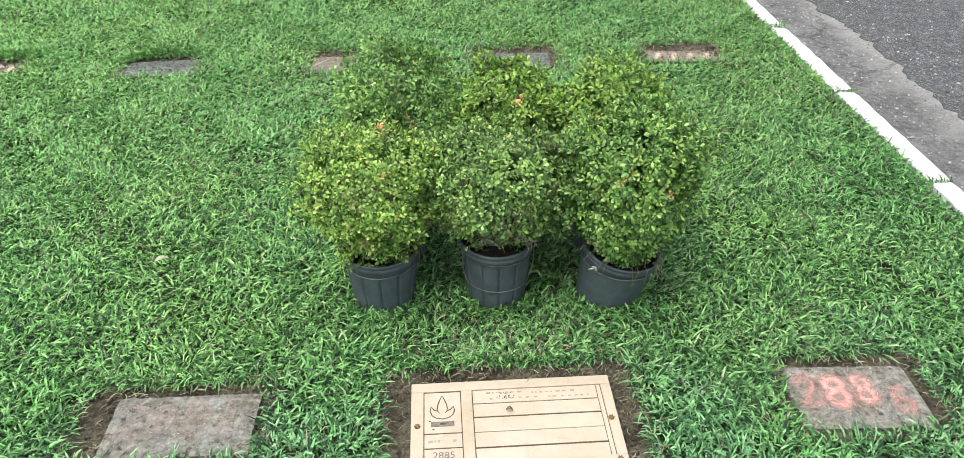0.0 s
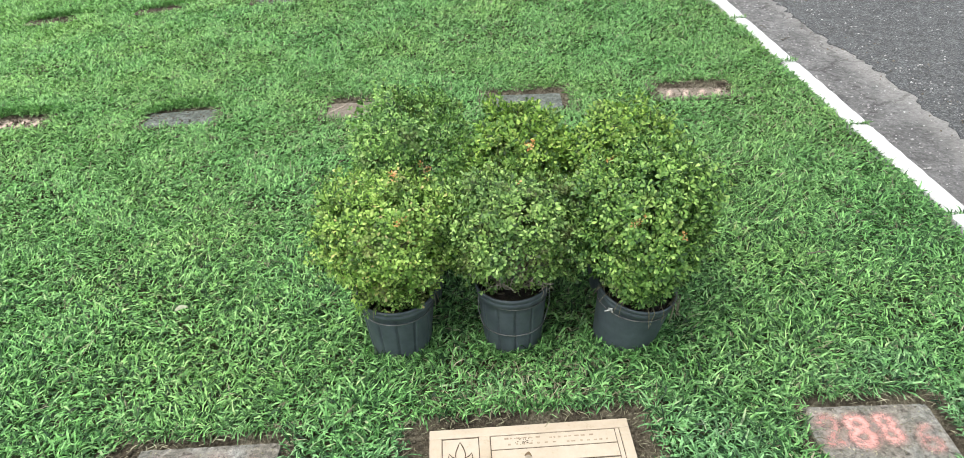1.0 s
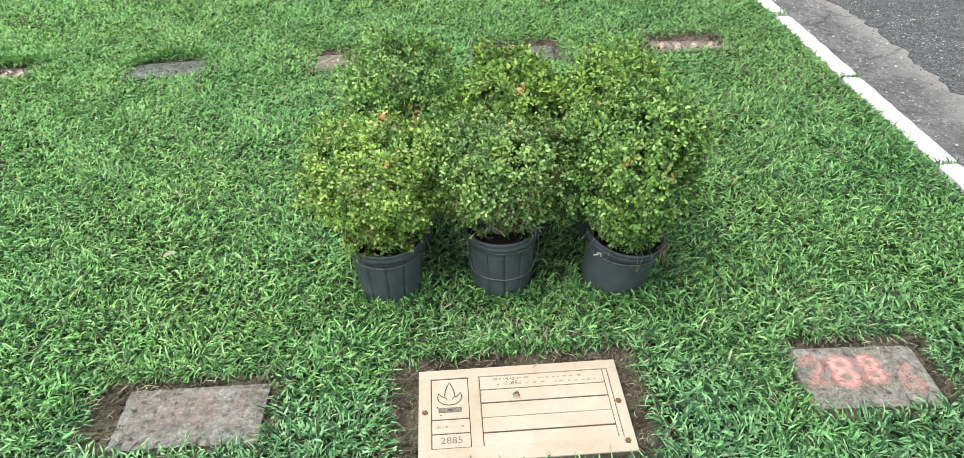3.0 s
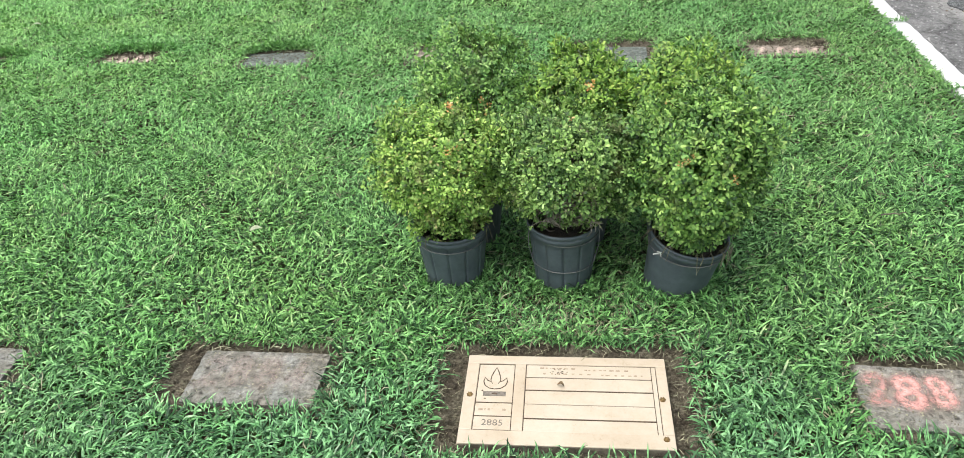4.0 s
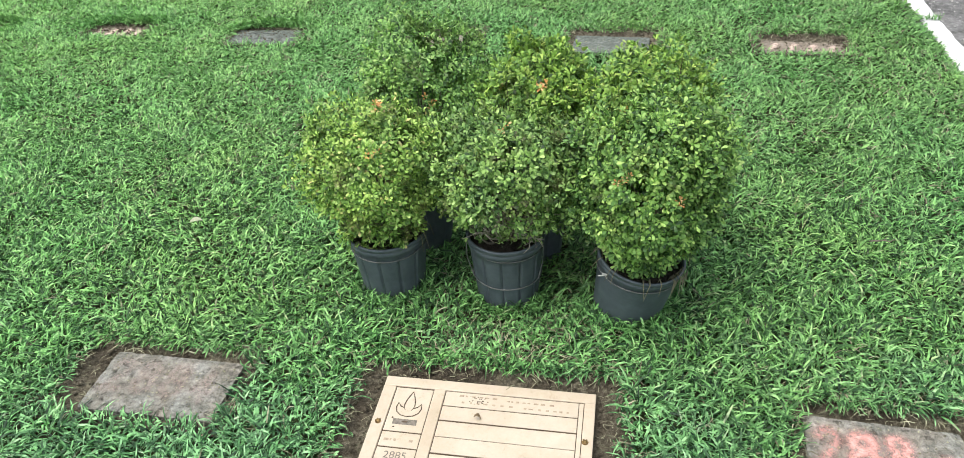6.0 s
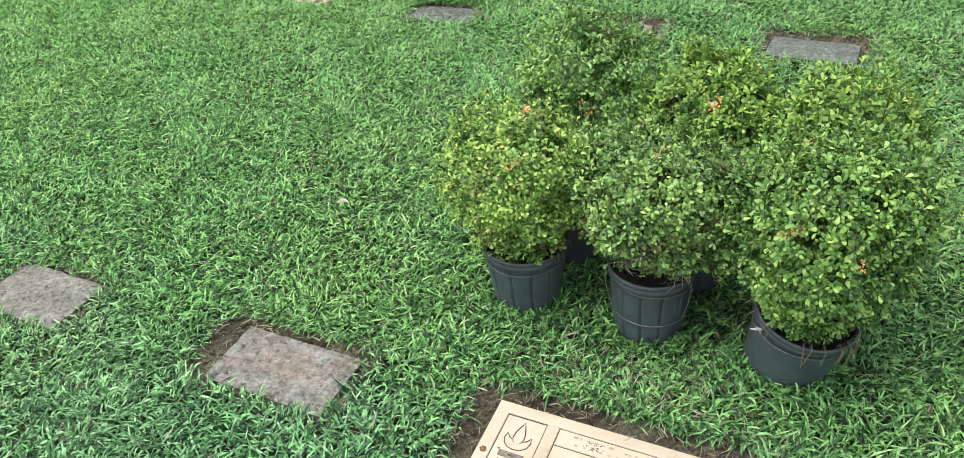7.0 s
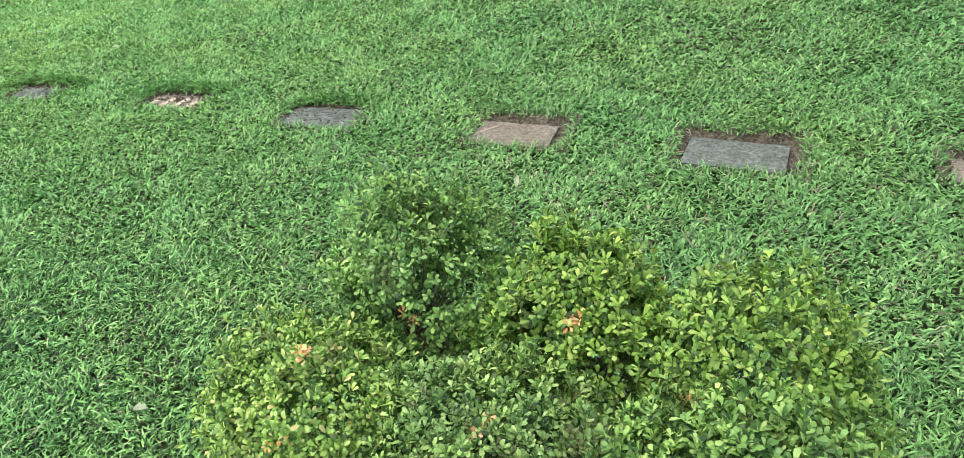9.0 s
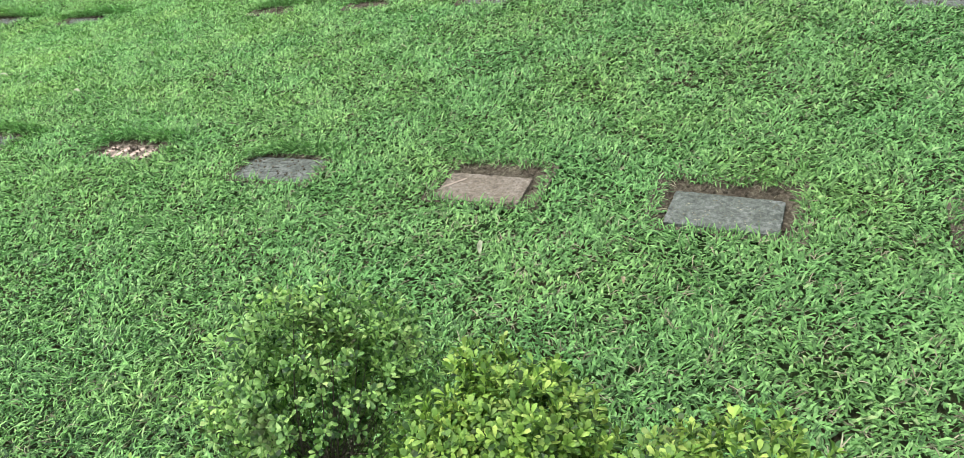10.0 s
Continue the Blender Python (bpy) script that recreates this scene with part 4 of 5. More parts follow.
def crown_points(rng, n, centre, radii, lump, floor, hollow=0.62, sparse=None, taper=0.0):
    """Points through the outer part of an uneven crown, with outward directions. taper: how far it narrows towards the pot."""
    # shoots: leaves gather round a few hundred twig ends and leave dark gaps between
    shoot = rng.normal(size=(max(12, n // 5), 3))
    shoot /= np.linalg.norm(shoot, axis=1, keepdims=True)
    own = rng.integers(len(shoot), size=n * 3)
    d = shoot[own] + rng.normal(0, 0.10, (n * 3, 3)) * np.where(rng.random(n * 3) < 0.2, 3.0, 1.0)[:, None]
    d /= np.linalg.norm(d, axis=1, keepdims=True)
    proud = rng.normal(0, 0.045, len(shoot))[own]
    k = rng.random(3) * 6
    r = 1.0 + lump * (np.sin(4.1 * d[:, 0] + k[0]) * np.sin(3.7 * d[:, 1] + k[1]) + 0.7 * np.sin(7.3 * d[:, 2] + 5.1 * d[:, 0] + k[2])) + proud + np.abs(rng.normal(0, 0.05, len(d))) + 0.12 * rng.random(len(d)) ** 9 - 0.05
    h = np.hypot(d[:, 0], d[:, 1])
    r = r / (h ** 2.8 + np.abs(d[:, 2]) ** 2.8) ** (1 / 2.8)
    depth = hollow + (1 - hollow) * rng.random(len(d)) ** 0.45
    p = np.array(centre) + d * (r * depth)[:, None] * np.array(radii)
    low = taper * (1 - ease((p[:, 2] - floor) / 0.20))[:, None]
    p[:, :2] -= low * (p[:, :2] - 0.25 * np.array(centre[:2]))
    keep = p[:, 2] > floor + 0.03 * rng.normal(size=len(p))
    if sparse is not None:
        keep &= rng.random(len(p)) < sparse(p, d)
    p, d = p[keep][:n], d[keep][:n]
    out = d / np.array(radii) * max(radii)
    out = out + np.array([0, 0, 0.42]) + rng.normal(0, 0.25, out.shape)
    return p, out / np.linalg.norm(out, axis=1, keepdims=True)


def branches(rng, tips, base_z, count, stem=0.006, forks=14):
    """Stems from the soil that fork towards the crown."""
    made = []
    for _ in range(count):
        bm = bmesh.new()
        made.append(bm)
        a = rng.random() * 6.283
        foot = np.array([0.02 * math.cos(a), 0.02 * math.sin(a), base_z])
        tip = tips[rng.integers(len(tips))]
        bend = foot * 0.55 + tip * 0.45 + rng.normal(0, 0.018, 3)
        tube(bm, [foot, (foot + bend) / 2 + rng.normal(0, 0.006, 3), bend, (bend + tip) / 2 + rng.normal(0, 0.008, 3), tip], [stem, stem * 0.8, stem * 0.62, stem * 0.42, stem * 0.2], 5)
        for _ in range(forks):
            t = tips[rng.integers(len(tips))]
            if np.linalg.norm(t - bend) < 0.22:
                s = foot * 0.2 + bend * 0.8 + rng.normal(0, 0.02, 3)
                tube(bm, [s, (s + t) / 2 + rng.normal(0, 0.014, 3), t], [stem * 0.4, stem * 0.28, stem * 0.15], 4)
    return made


def shrub(label, m, pot, crown, leaves, mat, seed, hoops=(), tilt=(0, 0, 0), flowers=(), size=0.024, extra=(), sparse=None, hollow=0.62, weeds=0, count=9, stem=0.006, forks=14, twigs=0, knot=0, taper=0.0):
    """One potted shrub. pot: base radius, top radius, height, flutes. crown: centre, radii, lump, floor."""
    rng = np.random.default_rng(seed)
    root = tagged(new("potted_shrub"), label, "potted shrub", "potted shrubs on the lawn")
    turn = pose(0, 0, 0, *tilt)
    r0, r1, h, ribs = pot
    pot_part = part("pot", pot_mesh(r0, r1, h, ribs), POT, root, "black plastic nursery pot", True)
    pot_part.matrix_basis = turn
    ob = part("potting_soil", soil_disc(r1 - 0.004, h * 0.89, seed), POTTING, root, "dark potting soil", True)
    ob.matrix_basis = turn
    for k, (z, t) in enumerate(hoops):
        r = r0 + (r1 - r0) * z / h + 0.004
        part("tie_wire", hoop(r, z, 0.0023, t, seed + k), WIRE, pot_part, "thin wire tied round the pot", True)
    if len(hoops) > 1:
        for a in (-2.75, -0.35):
            z0, z1 = hoops[0][0], hoops[1][0]
            q0, q1 = r0 + (r1 - r0) * z0 / h + 0.005, r1 + 0.011
            bm = tube(bmesh.new(), [(q0 * math.cos(a), q0 * math.sin(a), z0), (q1 * math.cos(a), q1 * math.sin(a), (z0 + z1) / 2 + 0.02), (q1 * math.cos(a + 0.03), q1 * math.sin(a + 0.03), h * 0.9), ((q1 - 0.02) * math.cos(a), (q1 - 0.02) * math.sin(a), h * 1.03)], 0.0018, 5)
            part("tie_wire", bm, WIRE, pot_part, "thin upright wire", True)
    if knot:
        # loose ends of the tie on the rim
        bm, z, a = bmesh.new(), hoops[0][0], radians(knot)
        r = r0 + (r1 - r0) * z / h + 0.007
        at = Vector((r * math.cos(a), r * math.sin(a), z + 0.012))
        for dx, dz in ((-0.022, -0.008), (-0.012, 0.006), (0.020, 0.024), (0.034, 0.044), (0.006, -0.014)):
            tube(bm, [at, at + Vector((dx * 0.5, -0.006, dz * 0.5 + 0.004)), at + Vector((dx, -0.002, dz))], [0.0034, 0.0030, 0.0014], 5)
        part("knot", bm, TIE, pot_part, "pale knotted tie", True)
    centre, radii, lump, floor = crown
    p, d = crown_points(rng, leaves, centre, radii, lump, floor, hollow, sparse, taper)
    for c2, rad2, n2 in extra:
        p2, d2 = crown_points(rng, n2, c2, rad2, lump, floor - 0.03, hollow)
        p, d = np.r_[p, p2], np.r_[d, d2]
    v, f = leaf_cloud(p, d, size, rng)
    crown_part = part_tris("crown", v, f, mat, root)
    for bm in branches(rng, p, h * 0.78, count, stem, forks):
        part("stem", bm, BARK, root, "thin forked grey-brown stem", True)
    for _ in range(twigs):
        # bare twigs that spread low in front of the leaves
        bm = bmesh.new()
        a = rng.uniform(-2.7, -0.45)
        foot = np.array([0.03 * math.cos(a), 0.03 * math.sin(a), h * 0.92])
        reach, up = rng.uniform(0.06, 0.16), rng.uniform(0.05, 0.20)
        tip = np.array([reach * math.cos(a), reach * math.sin(a), h + up])
        mid = (foot + tip) / 2 + rng.normal(0, 0.010, 3)
        tube(bm, [foot, mid, tip], [0.0030, 0.0024, 0.0012], 4)
        for _ in range(4):
            end = tip + rng.normal(0, 0.03, 3)
            tube(bm, [(mid + tip) / 2, (tip + end) / 2 + rng.normal(0, 0.006, 3), end], [0.0018, 0.0014, 0.0008], 4)
        part("twig", bm, TWIG, root, "bare pale twig", True)
    if weeds:
        # grass blades and dry strands that hang over the rim
        for _ in range(weeds):
            bm = bmesh.new()
            a, L = rng.uniform(-3.0, 0.1), rng.uniform(0.03, 0.075)
            r = r1 - 0.012
            c, s = math.cos(a), math.sin(a)
            tube(bm, [turn @ Vector((r * c, r * s, h * 0.84)), turn @ Vector(((r + 0.012) * c, (r + 0.012) * s, h * 1.06)), turn @ Vector(((r + 0.03) * c, (r + 0.03) * s, h * 1.03)),
                      turn @ Vector(((r + 0.036) * c + rng.normal(0, 0.006), (r + 0.036) * s, h * 1.03 - L))], [0.0016, 0.002, 0.0018, 0.0006], 4)
            part("dry_strand", bm, STRAW, root, "dry strand hanging over the rim", True)
    for fx, fy, fz, fs in flowers:
        q = np.array([(fx, fy - 0.008, fz + 0.012)]) + rng.normal(0, 0.011, (4, 3))
        up = np.array([(0.0, -0.25, 1.0)]) + rng.normal(0, 0.35, (4, 3))
        v, f = leaf_cloud(q, up / np.linalg.norm(up, axis=1, keepdims=True), 1.15 * fs, rng, 1.1, 5)
        part_tris("blossom", v, f, PETAL, crown_part, "small orange-red blossom")
    root.matrix_basis = m
    return root


FOOT = -0.022
px, py, _ = POTS[0]
shrub("round yellowing green shrub in a fluted black pot", pose(px, py, FOOT), (0.102, 0.126, 0.250, 0.08), ((-0.022, 0.010, 0.456), (0.226, 0.215, 0.206), 0.13, 0.25), 3000, LEAF_YELLOW, 11,
      hoops=[(0.200, 0.006)], flowers=[(0.040, 0.005, 0.680, 0.012), (0.056, -0.155, 0.603, 0.008)], size=0.0166, weeds=4, taper=0.30, extra=[((0.0, -0.015, 0.272), (0.135, 0.115, 0.055), 420), ((0.185, 0.03, 0.47), (0.09, 0.12, 0.13), 260), ((-0.10, 0.05, 0.52), (0.13, 0.14, 0.13), 200)])
px, py, _ = POTS[1]
thin = lambda p, d: np.where((p[:, 2] < 0.405) & (p[:, 1] < 0.1) & (np.abs(p[:, 0] - 0.01) < 0.10), 0.10, np.where(p[:, 2] < 0.38, 0.75, 1.0))
shrub("bushy green shrub with bare lower twigs in a fluted black pot", pose(px, py, FOOT), (0.098, 0.118, 0.272, 0.08), ((0.0, 0.012, 0.458), (0.238, 0.208, 0.188), 0.12, 0.265), 2900, LEAF_GREEN, 21,
      hoops=[(0.110, 0.004), (0.230, 0.006)], flowers=[(0.006, -0.042, 0.638, 0.009)], size=0.0172, sparse=thin, weeds=0, taper=0.28, count=16, twigs=30, extra=[((0.0, -0.015, 0.290), (0.125, 0.105, 0.035), 170), ((0.19, 0.02, 0.44), (0.09, 0.13, 0.14), 260), ((0.04, -0.06, 0.545), (0.13, 0.10, 0.09), 240)])
px, py, _ = POTS[2]
shrub("tall leafy green shrub in a leaning smooth black pot", pose(px, py, FOOT), (0.106, 0.126, 0.242, 0.0), ((0.044, -0.004, 0.468), (0.220, 0.212, 0.256), 0.13, 0.245), 3700, LEAF_LIME, 13,
      hoops=[(0.192, 0.007)], knot=-140, tilt=(4, 9, 0), flowers=[(-0.026, -0.210, 0.604, 0.008), (0.117, -0.180, 0.528, 0.007)], size=0.0180, hollow=0.55, weeds=18, taper=0.34, twigs=6, extra=[((0.044, -0.02, 0.292), (0.135, 0.118, 0.058), 680)])
px, py, _ = POTS[3]
bald = lambda p, d: np.where(((p[:, 0] - 0.09) ** 2 + (p[:, 1] - 0.08) ** 2 < 0.012) & (p[:, 2] > 0.46), 0.14, 1.0)
shrub("darker shrub with a thin twiggy middle in a black pot", pose(px, py, FOOT), (0.088, 0.112, 0.245, 0.03), ((0.018, 0.145, 0.530), (0.225, 0.21, 0.262), 0.12, 0.25), 3500, LEAF_DARK, 14,
      flowers=[(0.081, -0.019, 0.560, 0.010)], size=0.0168, sparse=bald, hollow=0.5, count=34, stem=0.0034, forks=46)
px, py, _ = POTS[4]
# shade of the shrub before it put into the shape: front leaves thinned
shaded = lambda p, d: np.where((d[:, 1] < -0.25) & (p[:, 2] < 0.60) & (p[:, 0] > -0.12), 0.30, 1.0)
shrub("yellow-green shrub with orange blossoms, its front thinned to read as shade", pose(px, py, FOOT), (0.088, 0.112, 0.245, 0.03), ((0.01, 0.13, 0.480), (0.205, 0.19, 0.225), 0.12, 0.24), 1850, LEAF_BRIGHT, 15,
      flowers=[(0.030, 0.005, 0.626, 0.013), (-0.11, 0.04, 0.624, 0.005)], size=0.0205, sparse=shaded, hollow=0.5, count=22, stem=0.0036, forks=30, extra=[((0.01, 0.17, 0.605), (0.15, 0.13, 0.12), 220)])
px, py, _ = POTS[5]
shrub("bright yellow-green shrub in a black pot", pose(px, py, FOOT), (0.088, 0.112, 0.245, 0.03), ((0.025, 0.045, 0.500), (0.212, 0.20, 0.235), 0.10, 0.24), 2400, LEAF_BRIGHT, 16,
      flowers=[(-0.066, -0.112, 0.616, 0.011)], size=0.0188)


# ---------------------------------------------------------------- fallen leaves and twigs
def fallen_leaf(label, mat, length, width, m):
    bm = bmesh.new()
    rows = []
    for i in range(7):
        t = i / 6
        w = width * math.sin(math.pi * min(1.0, 0.08 + 0.9 * t)) ** 0.8 / 2
        z = 0.010 * math.sin(3.0 * t) + 0.004
        rows.append([bm.verts.new((length * (t - 0.5), s * w, z + 0.006 * abs(s))) for s in (-1, 0, 1)])
    for a, b in zip(rows, rows[1:]):
        for j in range(2):
            bm.faces.new((a[j], a[j + 1], b[j + 1], b[j]))
    bmesh.ops.solidify(bm, geom=bm.faces[:], thickness=0.0006)
    ob = part("fallen_leaf", bm, mat, None, "", True)
    ob.matrix_basis = m
    return tagged(ob, label, "fallen leaf", "fallen leaves on the grass")


def on_lawn(x, y, up=0.036, tx=0, ty=0, turn=0):
    return pose(x, y, float(rise(x, y)) + 0.010 + up, tx, ty, turn)


fallen_leaf("pale dry leaf lying on the grass", PALE_LEAF, 0.050, 0.024, on_lawn(-1.118, 2.240, 0.046, 8, -6, 12))
fallen_leaf("pale leaf lying on the grass", PALE_LEAF, 0.052, 0.020, on_lawn(-0.448, 3.690, 0.036, 0, -40, 100))
fallen_leaf("pale leaf lying on the grass", PALE_LEAF, 0.10, 0.025, on_lawn(-3.665, 4.852, 0.04, 0, 8, 160))
fallen_leaf("pale leaf lying on the grass", PALE_LEAF, 0.06, 0.03, on_lawn(-4.66, 5.11, 0.04, 0, 8, 30))
fallen_leaf("dry brown leaf lying on the grass", DRY_LEAF, 0.034, 0.014, on_lawn(0.09, 3.60, 0.022, 12, 4, 110))
fallen_leaf("brown leaf scrap lying on the cream plate", ORANGE_LEAF, 0.020, 0.012, pose(0.084, 1.481, 0.013, 0, 4, -12))


def twig(label, length, m, seed):
    rnd = random.Random(seed)
    bm = bmesh.new()
    pts = [(length * (i / 6 - 0.5), rnd.uniform(-0.006, 0.006), 0.004 + rnd.uniform(0, 0.004)) for i in range(7)]
    tube(bm, pts, [0.0028, 0.003, 0.0027, 0.0025, 0.002, 0.0016, 0.0009], 5)
    tube(bm, [pts[3], (pts[3][0] + 0.02, 0.018, 0.012)], [0.0016, 0.0008], 4)
    ob = part("twig", bm, BARK, None, "", True)
    ob.matrix_basis = m
    return tagged(ob, label, "twig", "twigs on the lawn and gutter")


twig("thin brown twig lying on the grass", 0.10, on_lawn(1.313, 2.351, 0.040, 0, 0, 8), 1)
twig("thin brown twig lying on the gutter", 0.10, pose(2.36, 5.25, ROAD_Z + 0.006, 0, 0, 30), 2)
twig("thin brown twig lying on the gutter", 0.07, pose(2.30, 5.55, ROAD_Z + 0.006, 0, 0, 110), 3)


# ---------------------------------------------------------------- grass, last
def blades(x, y, rng, length, width, lean0, lean1, fine=True, aim=None):
    """Bent strap-shaped blades rooted at x, y: five triangles each, or three where they stand far off."""
    n = len(x)
    z = rise(x, y) - 0.002
    a = 2.6 * wave(x, y, 3.2, 0.7) + rng.normal(0, 1.0, n) + np.where(rng.random(n) < 0.35, rng.random(n) * 6.283, 0.0)
    if aim is not None:
        a = aim + rng.normal(0, 0.55, n)
    e = np.radians(rng.uniform(lean0, lean1, n))
    e2 = e - np.radians(rng.uniform(10, 60, n))
    e3 = e2 - np.radians(rng.uniform(5, 40, n))
    L = length * rng.uniform(0.55, 1.25, n)
    W = width * rng.uniform(0.65, 1.25, n)
    twist = rng.normal(0, 0.45, n)
    bend = rng.normal(0, 0.30, n)

    def step(turn, up, share):
        return (share * L)[:, None] * np.stack([np.cos(a + turn) * np.cos(up), np.sin(a + turn) * np.cos(up), np.sin(up)], -1)

    side = np.stack([-np.sin(a) * np.cos(twist), np.cos(a) * np.cos(twist), np.sin(twist)], -1) * (W / 2)[:, None]
    p0 = np.stack([x, y, z], -1)
    p1 = p0 + step(0, e, 0.42)
    p2 = p1 + step(bend, e2, 0.36)
    p3 = p2 + step(1.8 * bend, e3, 0.26)
    for p in (p2, p3):
        p[:, 2] = np.maximum(p[:, 2], z + 0.004)
    if not fine:
        p1, tip = 0.6 * p1 + 0.4 * p2, 0.4 * p2 + 0.6 * p3
        v = np.stack([p0 - 0.7 * side, p0 + 0.7 * side, p1 - side, p1 + side, tip], 1).reshape(-1, 3)
        f = np.array([(0, 1, 3), (0, 3, 2), (2, 3, 4)])
        return v, (f[None] + 5 * np.arange(n)[:, None, None]).reshape(-1, 3)
    v = np.stack([p0 - 0.7 * side, p0 + 0.7 * side, p1 - side, p1 + side, p2 - 0.72 * side, p2 + 0.72 * side, p3], 1).reshape(-1, 3)
    f = np.array([(0, 1, 3), (0, 3, 2), (2, 3, 5), (2, 5, 4), (4, 5, 6)])
    return v, (f[None] + 7 * np.arange(n)[:, None, None]).reshape(-1, 3)


def open_earth(x, y, rng, loose=0.012):
    """True where nothing grows: stones, the bare earth round them, pots, past the kerb."""
    jx, jy = x + rng.normal(0, loose, len(x)), y + rng.normal(0, loose, len(x))
    jx, jy = jx + 0.016 * wave(x, y, 9.0) + 0.010 * wave(x, y, 31.0), jy + 0.016 * wave(y, x, 9.0, 2.0) + 0.010 * wave(y, x, 31.0, 2.0)
    bare = x > KERB_X - 0.012
    for _, cx, yb, w, d, ml, mr, mt, mb in PLOTS:
        bare |= (jx > cx - w / 2 - ml) & (jx < cx + w / 2 + mr) & (jy > yb - d - mb + (0.02 if mb == 0.0 else 0.0)) & (jy < yb + mt)
        bare |= (x > cx - w / 2 - 0.003) & (x < cx + w / 2 + 0.003) & (y > yb - d - 0.003 + (0.02 if mb == 0.0 else 0.0)) & (y < yb + 0.003)
    for cx, cy, r in POTS:
        bare |= np.hypot(x - cx, y - cy) < r - 0.004
    return bare


def sow(rng, x0, x1, y0, y1, density, left=None):
    gap = math.sqrt(5.0 / density)                # tufts of five stand evenly, with a little play
    tx, ty = np.meshgrid(np.arange(x0, x1, gap), np.arange(y0, y1, gap))
    tx, ty = (t.ravel() + rng.uniform(-0.5, 0.5, t.size) * gap for t in (tx, ty))
    x = np.repeat(tx, 5) + rng.normal(0, 0.007, len(tx) * 5)
    y = np.repeat(ty, 5) + rng.normal(0, 0.007, len(tx) * 5)
    if left is not None:
        k = x > left(y)
        x, y = x[k], y[k]
    k = ~open_earth(x, y, rng)
    return x[k], y[k]


def trimmed(x, y):
    """Grass is cut shorter along the front and sides of the stones."""
    k = np.ones(len(x))
    for _, cx, yb, w, d, ml, mr, mt, mb in PLOTS:
        gap = np.maximum(np.maximum(cx - w / 2 - ml - x, x - cx - w / 2 - mr), np.maximum(yb - d - mb - y, 0.0))
        if yb > 3:
            back = (np.abs(x - cx) < w / 2 + 0.05) & (y > yb) & (y < yb + mt + 0.10)
            k = np.where(back & (mt < 0.065), 1.8, k)
            k = np.where((y < yb) & (gap < 0.06), np.minimum(k, 0.62 + 0.38 * ease(gap / 0.06)), k)
            continue
        k = np.where((y < yb) & (gap < 0.08), np.minimum(k, 0.42 + 0.58 * ease(gap / 0.08)), k)
    return k


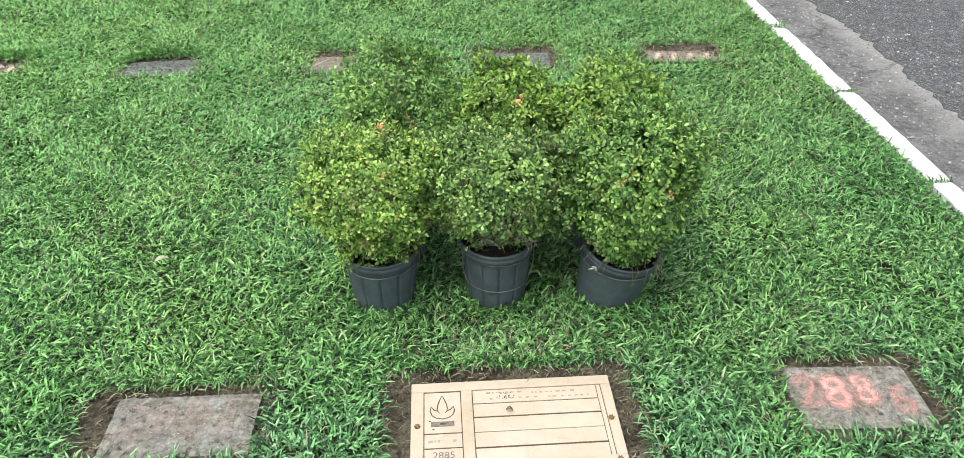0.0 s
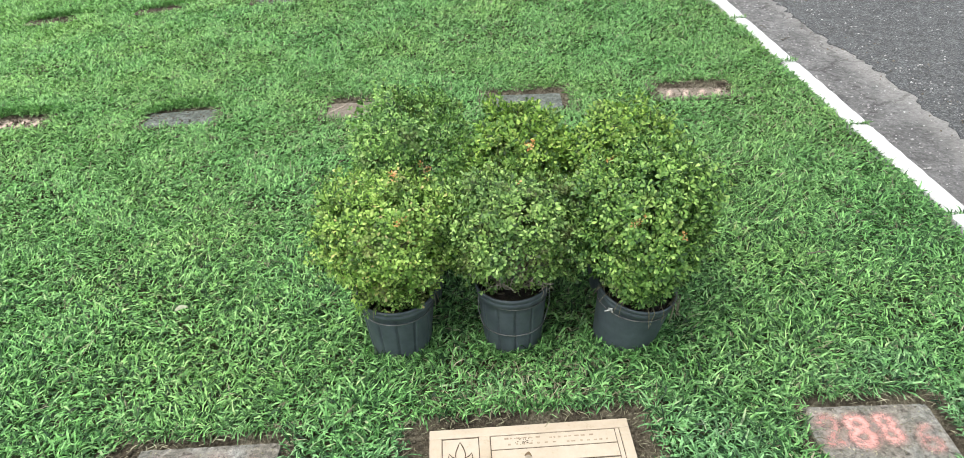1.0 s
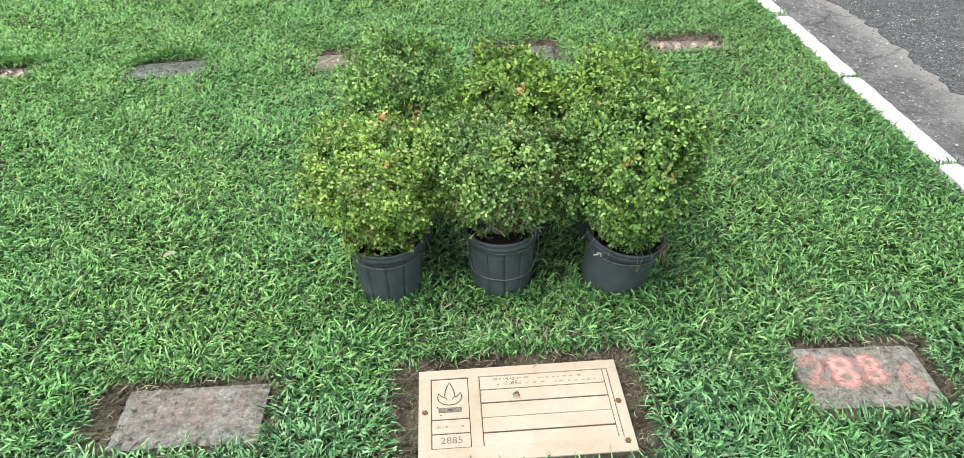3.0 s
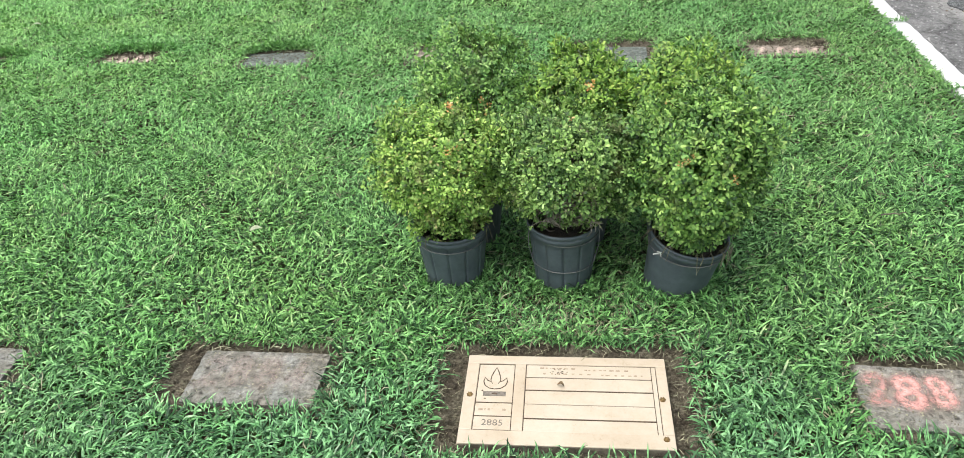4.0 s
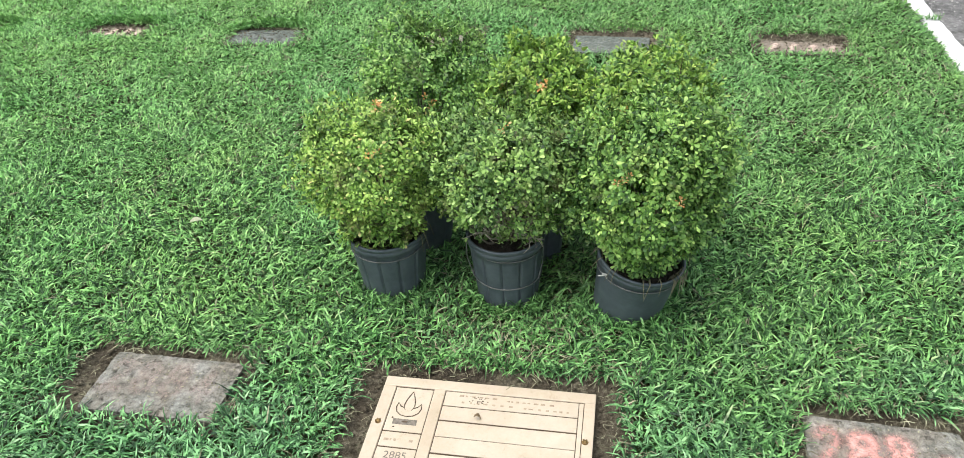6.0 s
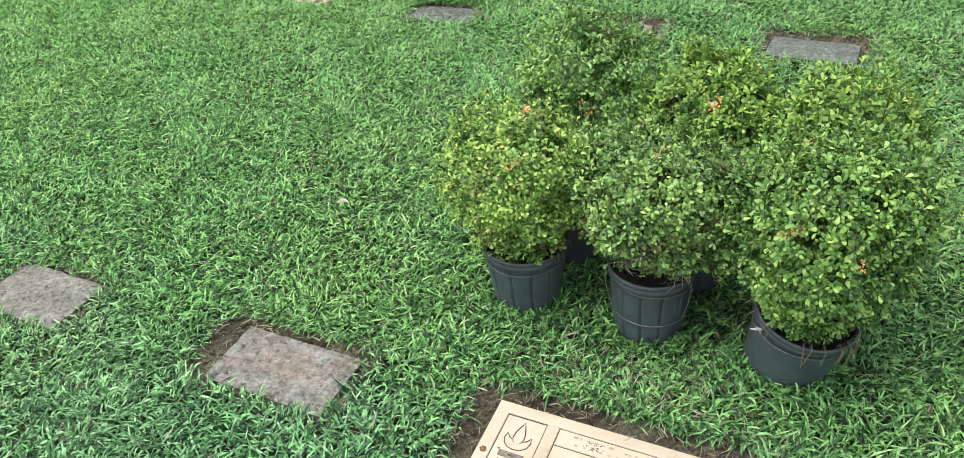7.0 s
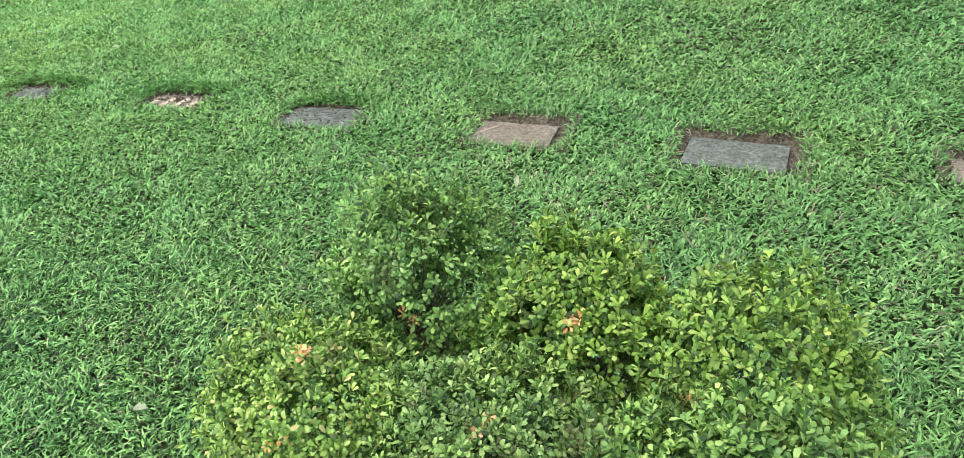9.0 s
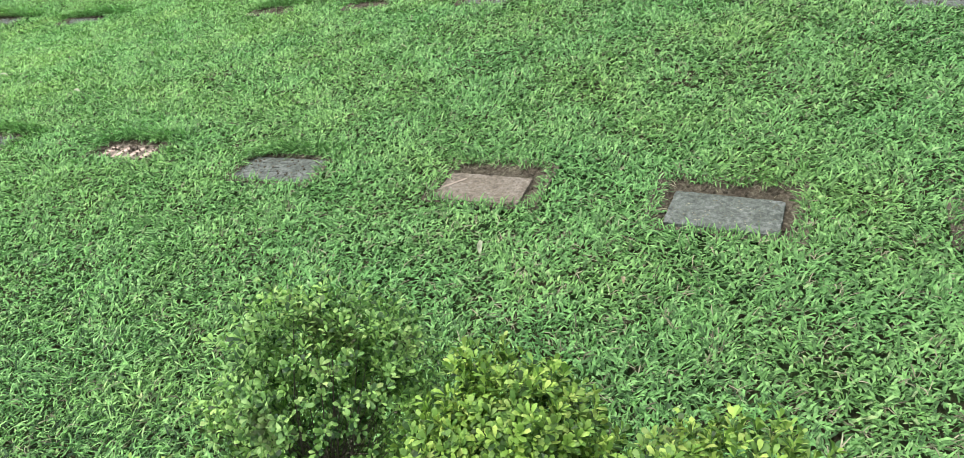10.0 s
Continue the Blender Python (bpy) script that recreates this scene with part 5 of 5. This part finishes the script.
def lawn():
    rng = np.random.default_rng(20)
    edge = lambda y: -2.3 - 1.30 * np.clip(y - 1.2, 0, 9)
    strips = [(-4.2, 2.04, 0.50, 3.0, 11800, 0.051, 0.0064, True), (-6.5, 2.04, 3.0, 5.0, 9800, 0.044, 0.0087, False),
              (-10.5, 2.04, 5.0, 8.0, 6200, 0.048, 0.0105, False), (-13.0, 2.04, 8.0, 10.5, 3200, 0.046, 0.0110, False), (-8.0, 2.04, -2.0, 5.0, 900, 0.055, 0.0075, False)]
    vs, fs, at = [], [], 0
    for x0, x1, y0, y1, density, length, width, fine in strips:
        x, y = sow(rng, x0, x1, y0, y1, density)
        # the dense turf thins out unevenly; the last strip thinly covers the rest of the plot
        thick = (x > edge(y) - 0.9 * rng.random(len(x)) ** 2) & (y > 0.85 - 0.35 * rng.random(len(x)) ** 2)
        k = ~thick if density < 2000 else thick
        x, y = x[k], y[k]
        v, f = blades(x, y, rng, trimmed(x, y) * length * (1.0 + 0.20 * wave(x, y, 1.4) + 0.12 * wave(x, y, 5.0, 1.0) + 0.22 * wave(x, y, 55.0, 2.0)), width, 8, 66, fine)
        vs.append(v)
        fs.append(f + at)
        at += len(v)
    # longer grass that hangs in over the cut edges
    for _, cx, yb, w, d, ml, mr, mt, mb in PLOTS:
        x0, x1, y0, y1 = cx - w / 2 - ml, cx + w / 2 + mr, yb - d - mb, yb + mt
        for ax, ay, bx, by, out, share in ((x0, y1, x1, y1, 1.571, 1.0), (x0, y0, x0, y1, 3.142, 0.4), (x1, y0, x1, y1, 0.0, 0.4), (x0, y0, x1, y0, -1.571, 0.35)):
            n = int(420 * share * math.hypot(bx - ax, by - ay))
            t, back = rng.random(n), rng.uniform(0.0, 0.035, n) + 0.012 * wave(np.linspace(0, 9, n), np.zeros(n), 1.0, cx)
            x = ax + (bx - ax) * t + math.cos(out) * back
            y = ay + (by - ay) * t + math.sin(out) * back
            k = ~((np.abs(x - cx) < w / 2 + 0.002) & (y > yb - d - 0.002) & (y < yb + 0.002)) & (x < KERB_X)
            v, f = blades(x[k], y[k], rng, 0.058, 0.0054, 25, 80, True, out + math.pi)
            vs.append(v)
            fs.append(f + at)
            at += len(v)
    # grass the mower misses, standing against the pots
    for cx, cy, r in POTS[:3]:
        n = 330
        a, out = rng.uniform(-3.3, 0.16, n), r + rng.uniform(0.002, 0.045, n)
        v, f = blades(cx + out * np.cos(a), cy + out * np.sin(a), rng, 0.058, 0.0068, 45, 88)
        vs.append(v)
        fs.append(f + at)
        at += len(v)
    # tall unclipped turf that stands behind the sunken stones
    for name, cx, yb, w, d, ml, mr, mt, mb in PLOTS:
        if name not in TALL:
            continue
        tall, wider, count = TALL[name]
        x = cx + (w / 2 + wider) * rng.uniform(-1, 1, count)
        off = np.abs(x - cx) / (w / 2 + wider)
        y = yb + mt * 0.75 - 0.12 * off ** 2 * (x < cx) + rng.uniform(0.0, 0.09, count)
        v, f = blades(x, y, rng, tall * (1.0 - 0.55 * off ** 3), 0.0075, 45, 85, False, -1.571)
        vs.append(v)
        fs.append(f + at)
        at += len(v)
    # grass that hangs over the kerb in places, and tufts in its joints
    y = rng.uniform(0.9, 8.0, 1500)
    y = y[wave(y, 0 * y, 2.2, 1.0) + 0.5 * wave(y, 0 * y, 9.0) > -0.1]
    v, f = blades(KERB_X - rng.uniform(0.004, 0.035, len(y)), y, rng, 0.050, 0.0050, 20, 65, True, 0.0)
    vs.append(v)
    fs.append(f + at)
    at += len(v)
    for joint in (1.695, 2.625, 3.555, 4.485, 5.415, 6.345):
        n = 46
        v, f = blades(KERB_X + rng.uniform(-0.02, 0.09, n) ** 1.0, joint - 0.002 + rng.normal(0, 0.006, n), rng, 0.040, 0.0045, 30, 85)
        v[:, 2] += 0.012
        vs.append(v)
        fs.append(f + at)
        at += len(v)
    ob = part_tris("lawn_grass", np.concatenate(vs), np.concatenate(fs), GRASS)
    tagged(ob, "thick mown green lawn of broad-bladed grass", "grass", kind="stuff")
    # dry strands and runners round the cut edges and through the sward
    xs, ys, lx, ly = [], [], [], []
    for _, cx, yb, w, d, ml, mr, mt, mb in PLOTS:
        n = int(420 * (w + 0.2))
        side = rng.random(n)
        x = np.where(side < 0.6, rng.uniform(cx - w / 2 - ml, cx + w / 2 + mr, n), np.where(side < 0.8, cx - w / 2 - ml + rng.normal(0, 0.012, n), cx + w / 2 + mr + rng.normal(0, 0.012, n)))
        y = np.where(side < 0.6, yb + mt + rng.normal(0, 0.026, n), rng.uniform(yb - d, yb + mt, n))
        k = ~((np.abs(x - cx) < w / 2 + 0.004) & (y > yb - d - 0.004) & (y < yb + 0.004))
        xs.append(x[k])
        ys.append(y[k])
    for _, cx, yb, w, d, ml, mr, mt, mb in PLOTS[:3] + PLOTS[7:10]:
        n = int(2600 * ((w + ml + mr) * (d + mt + mb) - w * d)) * 2
        x, y = rng.uniform(cx - w / 2 - ml, cx + w / 2 + mr, n), rng.uniform(yb - d - mb, yb + mt, n)
        k = ~((np.abs(x - cx) < w / 2 + 0.012) & (y > yb - d - 0.012) & (y < yb + 0.012))
        lx.append(x[k])
        ly.append(y[k])
    xs.append(rng.normal(0.12, 0.26, 900))
    ys.append(1.690 + np.abs(rng.normal(0, 0.15, 900)))
    # dead stalks between the pots
    xs.append(rng.uniform(-0.35, 0.62, 900))
    ys.append(rng.uniform(1.98, 2.34, 900))
    x, y = np.concatenate(xs), np.concatenate(ys)
    v1, f1 = blades(x, y, rng, 0.046, 0.0030, 5, 50)
    x, y = sow(rng, -6.0, 2.0, 0.9, 6.5, 240, edge)
    x2, y2 = sow(rng, -1.6, 2.0, 2.6, 4.2, 380)
    x, y = np.r_[x, x2], np.r_[y, y2]
    v2, f2 = blades(x, y, rng, 0.055, 0.0034, 15, 55)
    v3, f3 = blades(np.concatenate(lx), np.concatenate(ly), rng, 0.030, 0.0022, 0, 25)
    v3[:, 2] -= 0.012
    ob = part_tris("dry_strands", np.concatenate([v1, v2, v3]), np.concatenate([f1, f2 + len(v1), f3 + len(v1) + len(v2)]), STRAW)
    tagged(ob, "dry straw-coloured strands among the grass", "dry grass", kind="stuff")


lawn()
